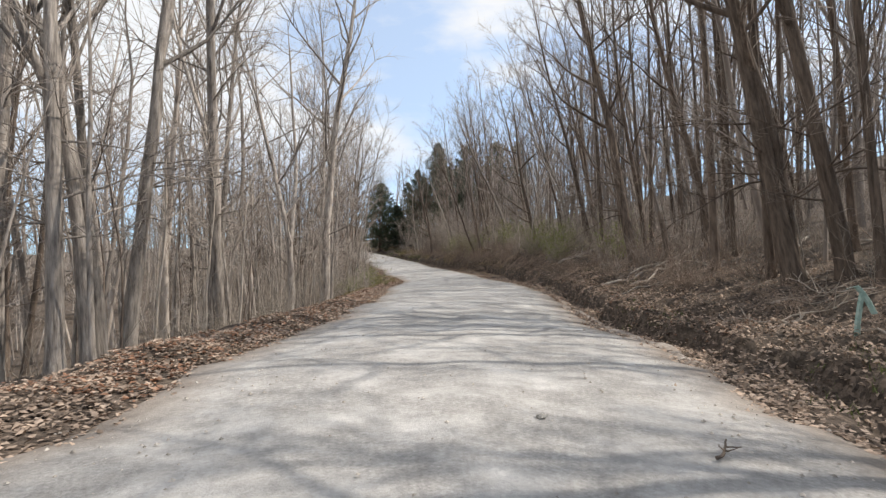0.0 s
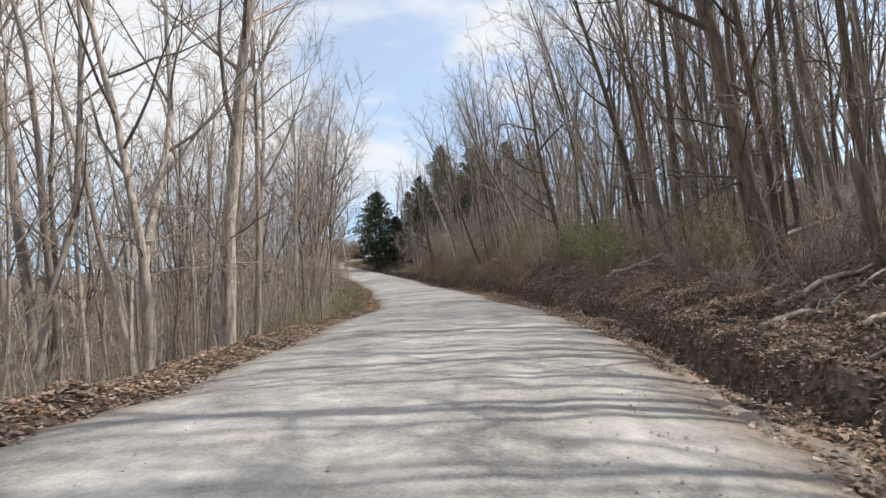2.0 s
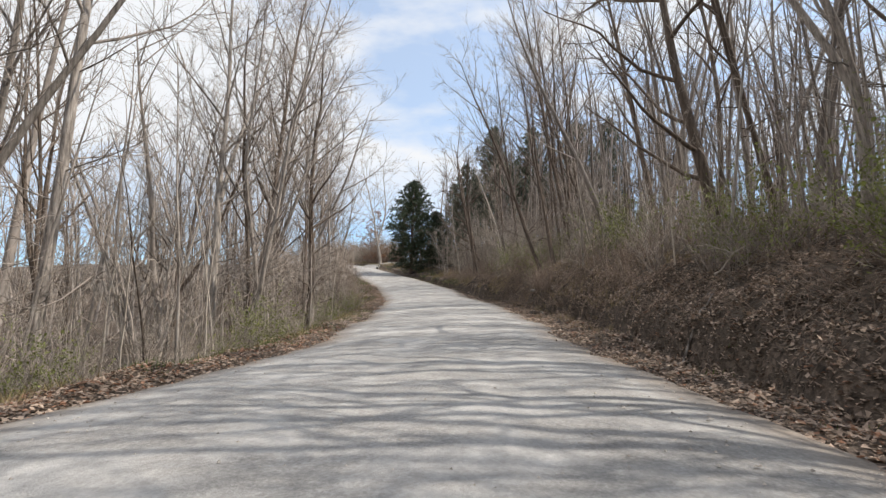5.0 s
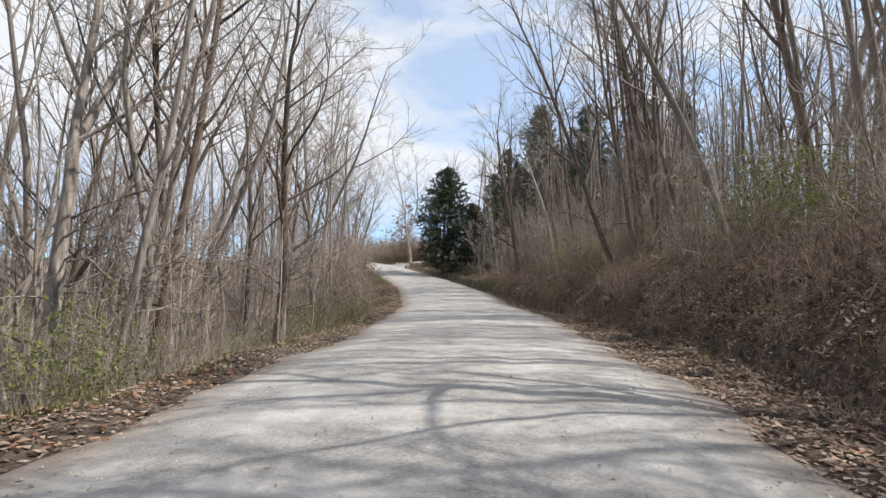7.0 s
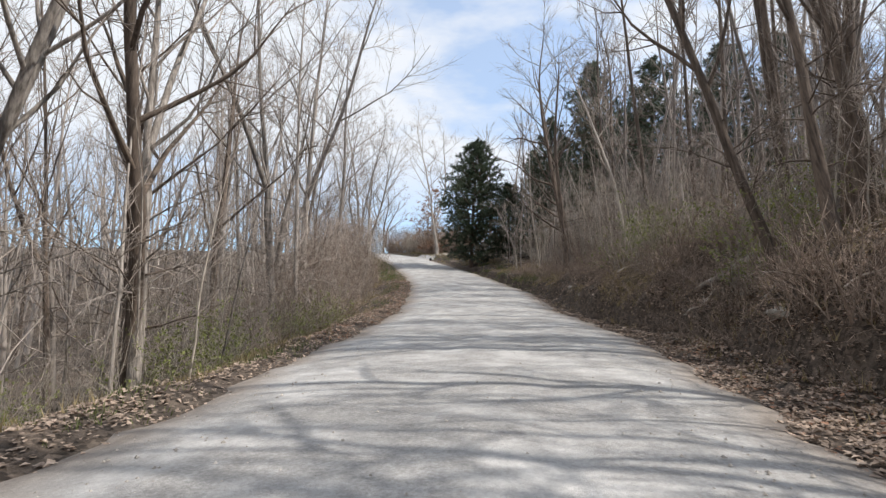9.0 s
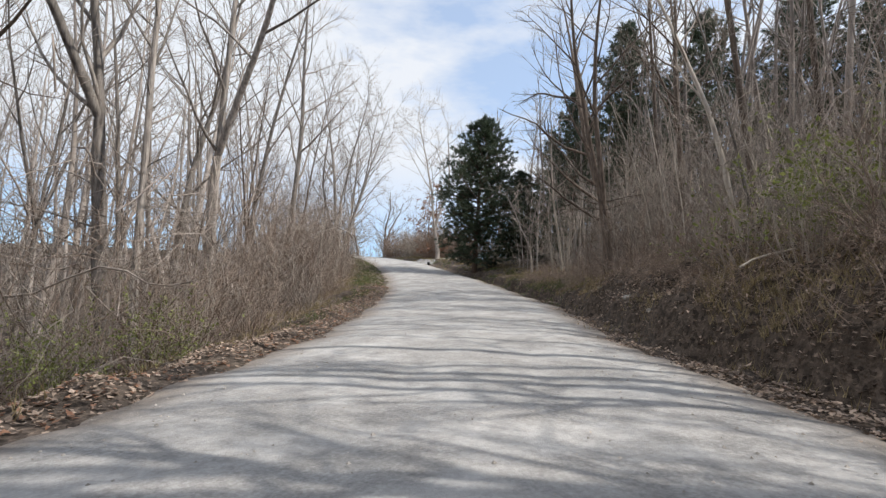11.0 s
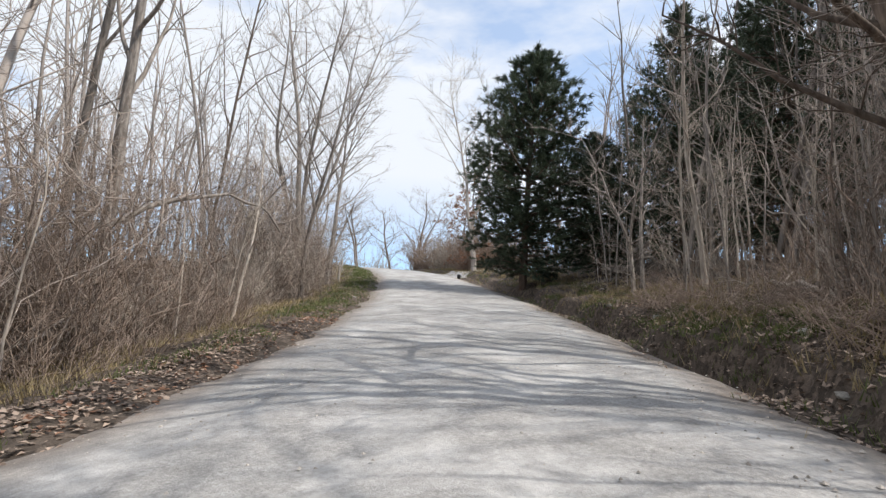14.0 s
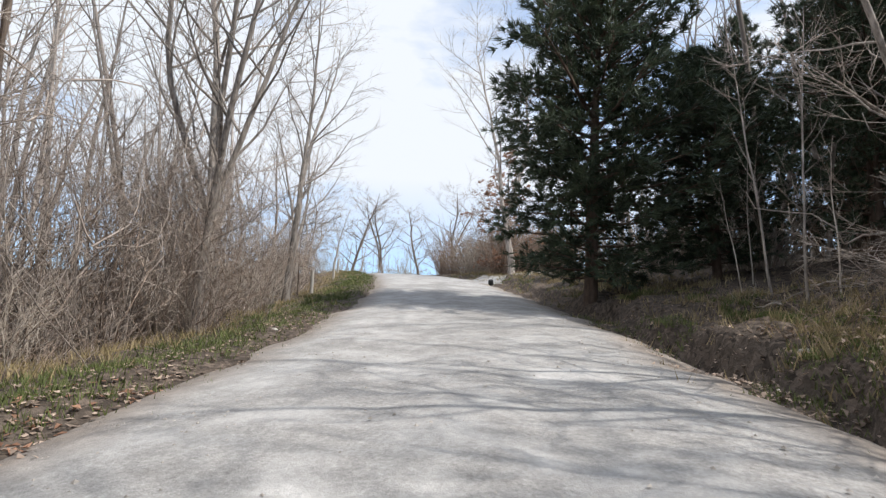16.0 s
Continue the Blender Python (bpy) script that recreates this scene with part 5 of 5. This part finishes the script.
def make_log(x, y, way, length, radius, seed, bark, label, lift=0.05, knots=2):
    """A fallen pole or branch that follows the ground."""
    r = np.random.default_rng(seed)
    root = new("fallen_log")
    root.location = spot(x, y)
    shape, pts, at = Shape(), [], np.array([x, y])
    for k in range(8):
        p = at + (k / 7 - 0.5) * length * np.array([math.cos(radians(way)), math.sin(radians(way))]) + r.normal(0, 0.03, 2)
        pts.append(np.array([p[0], p[1], spot(*p).z + radius * 0.7 + lift * r.uniform(0.3, 1)]) - np.array(root.location))
    shape.tube(pts, radius * np.linspace(1.1, 0.6, 8), 7, True)
    part("log", shape, bark, root)
    for _ in range(knots):
        q, w = along(np.array(pts), r.uniform(0.3, 0.95))
        b = Shape()
        b.tube(strand(r, q, aside(r, w, 0.8) + np.array([0, 0, 0.4]), length * r.uniform(0.15, 0.3), 3, 0.15, 0.0), np.linspace(radius * 0.45, radius * 0.12, 4), 4)
        part("broken_branch", b, bark, root)
    tagged(root, label, "fallen log", "fallen wood")


POLE = "weathered fallen pole lying on the leaf litter"
for k, (x, y, way, length, radius) in enumerate(((8.0, 21.0, 20, 3.6, 0.05), (8.6, 20.2, 30, 3.0, 0.045), (9.6, 22.6, 15, 4.0, 0.06), (7.8, 18.6, 10, 3.2, 0.035), (12.5, 18.0, 40, 4.5, 0.07),
                                              (13.5, 16.0, 25, 4.0, 0.06), (8.9, 33.0, 5, 2.6, 0.10), (10.2, 32.5, 170, 3.0, 0.05), (14.0, 30.0, 20, 4.0, 0.07), (3.3, 62.2, 150, 1.6, 0.10),
                                              (6.5, 10.5, 130, 1.8, 0.03), (6.9, 7.6, 100, 1.6, 0.025), (8.4, 50.4, 10, 2.6, 0.08), (9.4, 55.4, -5, 3.4, 0.09), (11.0, 58.2, 10, 3.0, 0.08), (5.6, 38.6, 40, 1.8, 0.03), (-2.6, 84.2, 100, 3.2, 0.07), (-6.6, 87.4, 60, 1.0, 0.025))):
    make_log(x, y, way, length, radius, 300 + k, BARK_PALE if k % 3 else BARK_GREY, POLE)


def make_stump():
    root = new("broken_snag")
    r = np.random.default_rng(9)
    shape = Shape()
    pts = strand(r, (0, 0, -0.2), (-0.08, 0, 1), 2.6, 6, 0.04)
    shape.tube(pts, (0.19, 0.14, 0.13, 0.125, 0.12, 0.115, 0.09), 9, True)
    part("trunk", shape, BARK_DARK, root)
    for k in range(4):
        spike = Shape()
        a = k * 1.6
        p = pts[-1] + np.array([math.cos(a) * 0.06, math.sin(a) * 0.06, -0.1])
        spike.tube([p, p + [0.01, 0, 0.2], p + [0.02, 0.01, 0.28 + 0.08 * k]], (0.045, 0.03, 0.004), 4)
        part("splinter", spike, BARK_GREY, root)
    root.matrix_basis = stood(10.1, 22.3, 0, 1, 1, 3, 180)
    tagged(root, "dark broken tree snag standing on the bank", "snag")


make_stump()


def make_bent_tree():
    """A young tree bowed right over, with shoots standing up from its back."""
    root = new("bent_tree")
    r = np.random.default_rng(77)
    root.location = spot(-16.5, 76.4)
    o = np.array(root.location)
    line = np.array([(-16.5, 76.4, o[2] - 0.2), (-16.4, 76.8, 0.5), (-16.35, 77.7, 1.7), (-16.05, 79.0, 2.55), (-16.0, 80.5, 2.9), (-15.75, 81.7, 2.75), (-15.8, 82.6, 2.2)]) - o
    line = np.array([along(line, u)[0] for u in np.linspace(0, 1, 17)])
    line[2:] += r.normal(0, 0.045, (15, 3))
    trunk = Shape()
    trunk.tube(line, np.linspace(0.095, 0.018, 17) * r.uniform(0.85, 1.12, 17), 8)
    part("trunk", trunk, BARK_GREY, root)
    for _ in range(24):
        p, w = along(line, r.uniform(0.25, 1))
        shoot = Shape()
        b = strand(r, p, (r.normal(0, 0.4), r.normal(0, 0.4), r.uniform(0.2, 1)), r.uniform(0.8, 2.6), 4, 0.15, 0.08)
        shoot.tube(b, np.linspace(0.02, 0.006, 5), 4)
        for _ in range(7):
            q, w2 = along(b, r.uniform(0.2, 1))
            shoot.spike(q, q + aside(r, w2, 0.7) * r.uniform(0.3, 0.9), 0.007)
        part("shoot", shoot, TWIG, root)
    tagged(root, "bare grey young tree bowed over in an arch", "bent tree")


make_bent_tree()


def make_overhanging_tree():
    """A tree on the bank that reaches low, sinuous limbs out over the road."""
    root = new("overhanging_tree")
    r = np.random.default_rng(78)
    base = spot(8.2, 43.4)
    root.location = base
    o = np.array(base)
    trunk = Shape()
    stem = strand(r, (0, 0, -0.3), (-0.12, 0, 1), 15, 12, 0.05, 0.02)
    trunk.tube(stem, 0.2 * (1 - np.linspace(0, 0.95, 13)) ** 0.8, 9)
    part("trunk", trunk, BARK_DARK, root)
    for f, way, length in ((0.18, (-0.8, 0.3, 0.55), 4.6), (0.24, (-0.9, -0.35, 0.5), 5.2), (0.30, (-0.6, 0.8, 0.5), 4.6), (0.4, (-1, 0.1, 0.6), 5.0), (0.5, (0.3, -0.8, 0.8), 4.0), (0.6, (-0.7, 0.5, 0.9), 4.0), (0.75, (0.5, 0.5, 1), 3.0)):
        p, _ = along(stem, f)
        limb = Shape()
        pts = strand(r, p, way, length, 8, 0.16, -0.075)
        limb.tube(pts, np.linspace(0.075, 0.015, 9), 6)
        for _ in range(12):
            q, w = along(pts, r.uniform(0.2, 1))
            b = strand(r, q, aside(r, w, r.uniform(0.5, 1.0)), r.uniform(0.6, 1.6), 3, 0.2, 0.03)
            limb.tube(b, (0.018, 0.014, 0.01, 0.006), 4)
            for _ in range(6):
                q2, w2 = along(b, r.uniform(0.2, 1))
                limb.spike(q2, q2 + aside(r, w2, 0.7) * r.uniform(0.2, 0.7), 0.007)
        part("limb", limb, BARK_DARK, root)
    tagged(root, "dark leafless tree with low sinuous limbs over the road", "tree", "roadside trees")


make_overhanging_tree()
tagged(copy_thing(bpy.data.objects["overhanging_tree"], stood(-1.1, 80.2, 15, 1, 1, 4, 180)), "dark leafless tree with crooked low limbs above the bank")


def make_bent_marker():
    """A flat metal post folded over in the middle, both ends in the bank."""
    root = new("bent_post")
    p = spot(6.7, 8.1)
    root.location = p
    for name, pts, wide in (("post_strip", [(-0.06, 0, -0.12), (-0.02, 0.02, 0.25), (0.04, 0.04, 0.5), (0.10, 0.06, 0.72)], 0.055),
                            ("folded_strip", [(-0.14, 0.05, 0.80), (0.0, 0.06, 0.83), (0.10, 0.06, 0.72), (0.18, 0.03, 0.55), (0.24, 0.0, 0.38)], 0.05)):
        bm = bmesh.new()
        rows = []
        for x, y, z in pts:
            rows.append([bm.verts.new((x + wide * u, y - v, z + 0.25 * wide * u)) for u, v in ((-1, 0), (-0.5, 0.025), (0.5, 0.025), (1, 0), (0.5, 0.012), (-0.5, 0.012))])
        for a, b in zip(rows[:-1], rows[1:]):
            for k in range(6):
                bm.faces.new((a[k], a[(k + 1) % 6], b[(k + 1) % 6], b[k]))
        bm.faces.new(rows[0][::-1])
        bm.faces.new(rows[-1])
        bmesh.ops.recalc_face_normals(bm, faces=bm.faces[:])
        me = bpy.data.meshes.new(name)
        bm.to_mesh(me)
        bm.free()
        me.materials.append(METAL_GREEN)
        new(name, me).parent = root
    tagged(root, "bent pale green metal post stuck in the bank", "metal post")


make_bent_marker()


def make_stick(x, y, way, size, seed, label):
    r = np.random.default_rng(seed)
    root = new("stick")
    s, d = to_sd(x, y)
    root.location = (x, y, road_z(s, d) + 0.015)
    main = Shape()
    pts = strand(r, (-size / 2, 0, 0.02), (math.cos(radians(way)), math.sin(radians(way)), 0), size, 6, 0.22)
    pts[:, 2] = np.abs(pts[:, 2]) * 0.3 + 0.015
    main.tube(pts, np.linspace(0.014, 0.006, 7), 5, True)
    part("main_branch", main, BARK_DARK, root)
    for k in (2, 3, 4):
        b = Shape()
        q = strand(r, pts[k], aside(r, pts[k + 1] - pts[k], 0.9), size * 0.4, 4, 0.2)
        q[:, 2] = np.abs(q[:, 2]) * 0.4 + 0.012
        b.tube(q, np.linspace(0.008, 0.003, 5), 4)
        part("side_twig", b, BARK_DARK, root)
    tagged(root, label, "stick", "fallen wood")


make_stick(2.05, 3.5, 20, 0.36, 1, "small dark forked twig lying on the gravel")


def make_fallen_branch(seed, length):
    """A dead, barkless branch lying on the slope, with broken side twigs."""
    r = np.random.default_rng(seed)
    root = new("fallen_branch")
    stem = Shape()
    pts = strand(r, (-length / 2, 0, 0.05), (1, 0, 0.1), length, 8, 0.26, 0.0)
    pts[:, 2] = 0.05 + np.abs(pts[:, 2] - 0.05) * 0.7
    stem.tube(pts, np.linspace(0.034, 0.008, 9) * r.uniform(0.8, 1.25, 9), 6)
    part("stem", stem, BARK_PALE, root)
    for _ in range(6):
        twig = Shape()
        p, w = along(pts, r.uniform(0.25, 0.95))
        b = strand(r, p, aside(r, w, r.uniform(0.5, 1.0)) + np.array((0, 0, 0.3)), length * r.uniform(0.12, 0.35), 3, 0.2, 0.0)
        twig.tube(b, (0.014, 0.011, 0.008, 0.004), 4)
        part("twig", twig, BARK_PALE, root)
    return root


BRANCHES = [make_fallen_branch(301, 2.4), make_fallen_branch(302, 1.6), make_fallen_branch(303, 3.2), make_fallen_branch(304, 1.1)]
r = np.random.default_rng(310)
for s0, s1, d0, d1, n in ((2, 40, 4.8, 10, 22), (40, 84, 4.9, 8.5, 34), (84, 96, 5.0, 8, 6)):
    for _ in range(n):
        sx, dx = r.uniform(s0, s1), r.uniform(d0, d1)
        x, y = (float(v) for v in to_xy(sx, dx))
        slope = math.degrees(math.atan(land(sx, dx + 0.4) - land(sx, dx - 0.4)) / 0.8) if dx > 0 else 0.0
        way = r.choice([0, 180]) + r.normal(0, 30) if dx > 0 else r.uniform(0, 360)
        tip = -math.radians(min(38.0, max(-20.0, slope))) * math.cos(math.radians(way))
        m = Matrix.Translation(spot(x, y)) @ Matrix.Rotation(math.radians(way), 4, "Z") @ Matrix.Rotation(tip, 4, "Y") @ Matrix.Scale(r.uniform(0.45, 0.85), 4)
        tagged(copy_thing(BRANCHES[int(r.integers(4))], m), "pale dead branch fallen among the leaves", "fallen branch", "fallen branches")
drop(*BRANCHES)


def make_clod(x, y, size):
    ob = new("clod", ROCKS[1])
    s, d = to_sd(x, y)
    ob.matrix_basis = Matrix.Translation((x, y, road_z(s, d) + 0.03)) @ Matrix.Diagonal((size, size, size, 1))
    tagged(ob, "small dark stone on the gravel road", "stone")


make_clod(0.82, 4.4, 0.28)


def make_wrapper():
    bm = bmesh.new()
    bmesh.ops.create_grid(bm, x_segments=7, y_segments=5, size=0.5)
    for v in bm.verts:
        v.co = Vector((v.co.x * 0.13, v.co.y * 0.09, 0.03 + 0.05 * noise.noise(v.co * 5)))
    bmesh.ops.solidify(bm, geom=bm.faces[:], thickness=0.003)
    me = bpy.data.meshes.new("wrapper")
    bm.to_mesh(me)
    bm.free()
    me.materials.append(RED_PAPER)
    ob = new("wrapper", me)
    ob.matrix_basis = stood(3.6, 35.3, 30, 1, 1, sink=-0.02)
    tagged(ob, "crumpled red wrapper lying in the verge leaves", "litter")


make_wrapper()


def make_fence_post(x, y, high, label):
    root = new("fence_post")
    root.location = spot(x, y)
    bm = bmesh.new()
    bmesh.ops.create_cone(bm, cap_ends=True, segments=10, radius1=0.075, radius2=0.068, depth=high)
    for v in bm.verts:
        v.co.z += high / 2 - 0.15 + (0.03 * v.co.x / 0.07 if v.co.z > 0 else 0)
    me = bpy.data.meshes.new("post")
    bm.to_mesh(me)
    bm.free()
    me.materials.append(FENCE_WOOD)
    new("post", me).parent = root
    cap = Shape()
    cap.tube([(0, 0, high - 0.17), (0, 0, high - 0.13)], (0.082, 0.06), 10, True)
    part("cap", cap, FENCE_WOOD, root)
    tagged(root, label, "fence post", "fence posts on the crest")


for s, d in ((103.5, -6.0), (112.0, -6.0), (121.0, -6.0)):
    make_fence_post(*(float(v) for v in to_xy(s, d)), 1.3, "pale weathered wooden fence post in the grass verge")


def make_marker():
    """A low black reflector post at the mouth of the drive."""
    root = new("marker_post")
    root.location = spot(-19.9, 107.2)
    stake, head = Shape(), Shape()
    stake.tube([(0, 0, -0.2), (0, 0, 0.14)], (0.03, 0.03), 6, True)
    part("stake", stake, DARK_PLASTIC, root)
    head.tube([(0, 0, 0.10), (0, 0, 0.15), (0, 0, 0.36), (0, 0, 0.42)], (0.10, 0.15, 0.15, 0.10), 10, True)
    part("head", head, DARK_PLASTIC, root)
    tagged(root, "low black plastic marker at the drive mouth", "marker")


make_marker()


def make_white_box():
    """A white wooden box with a raised lid, among the trees on the hill."""
    root = new("wooden_box")
    root.matrix_basis = stood(11.9, 72.0, -25, 1, 1)

    def board(name, x0, x1, y0, y1, z0, z1):
        bm = bmesh.new()
        bmesh.ops.create_cube(bm, size=1)
        for v in bm.verts:
            v.co = Vector(((x0 + x1) / 2 + v.co.x * (x1 - x0), (y0 + y1) / 2 + v.co.y * (y1 - y0), (z0 + z1) / 2 + v.co.z * (z1 - z0)))
        bmesh.ops.bevel(bm, geom=bm.edges[:], offset=0.006, segments=1, affect="EDGES")
        me = bpy.data.meshes.new(name)
        bm.to_mesh(me)
        bm.free()
        me.materials.append(WHITE_BOARD)
        new(name, me).parent = root

    board("front_panel", -0.55, 0.55, -0.42, -0.39, 0.35, 0.95)
    board("back_panel", -0.55, 0.55, 0.39, 0.42, 0.35, 0.95)
    board("side_panel", -0.55, -0.52, -0.385, 0.385, 0.35, 0.95)
    board("side_panel", 0.52, 0.55, -0.385, 0.385, 0.35, 0.95)
    board("lid", -0.62, 0.62, -0.5, 0.5, 1.08, 1.16)
    for x in (-0.5, 0.5):
        for y in (-0.36, 0.36):
            board("leg", x - 0.03, x + 0.03, y - 0.03, y + 0.03, -0.35, 1.08)
    tagged(root, "white weathered wooden box on legs among the trees", "wooden box")


make_white_box()
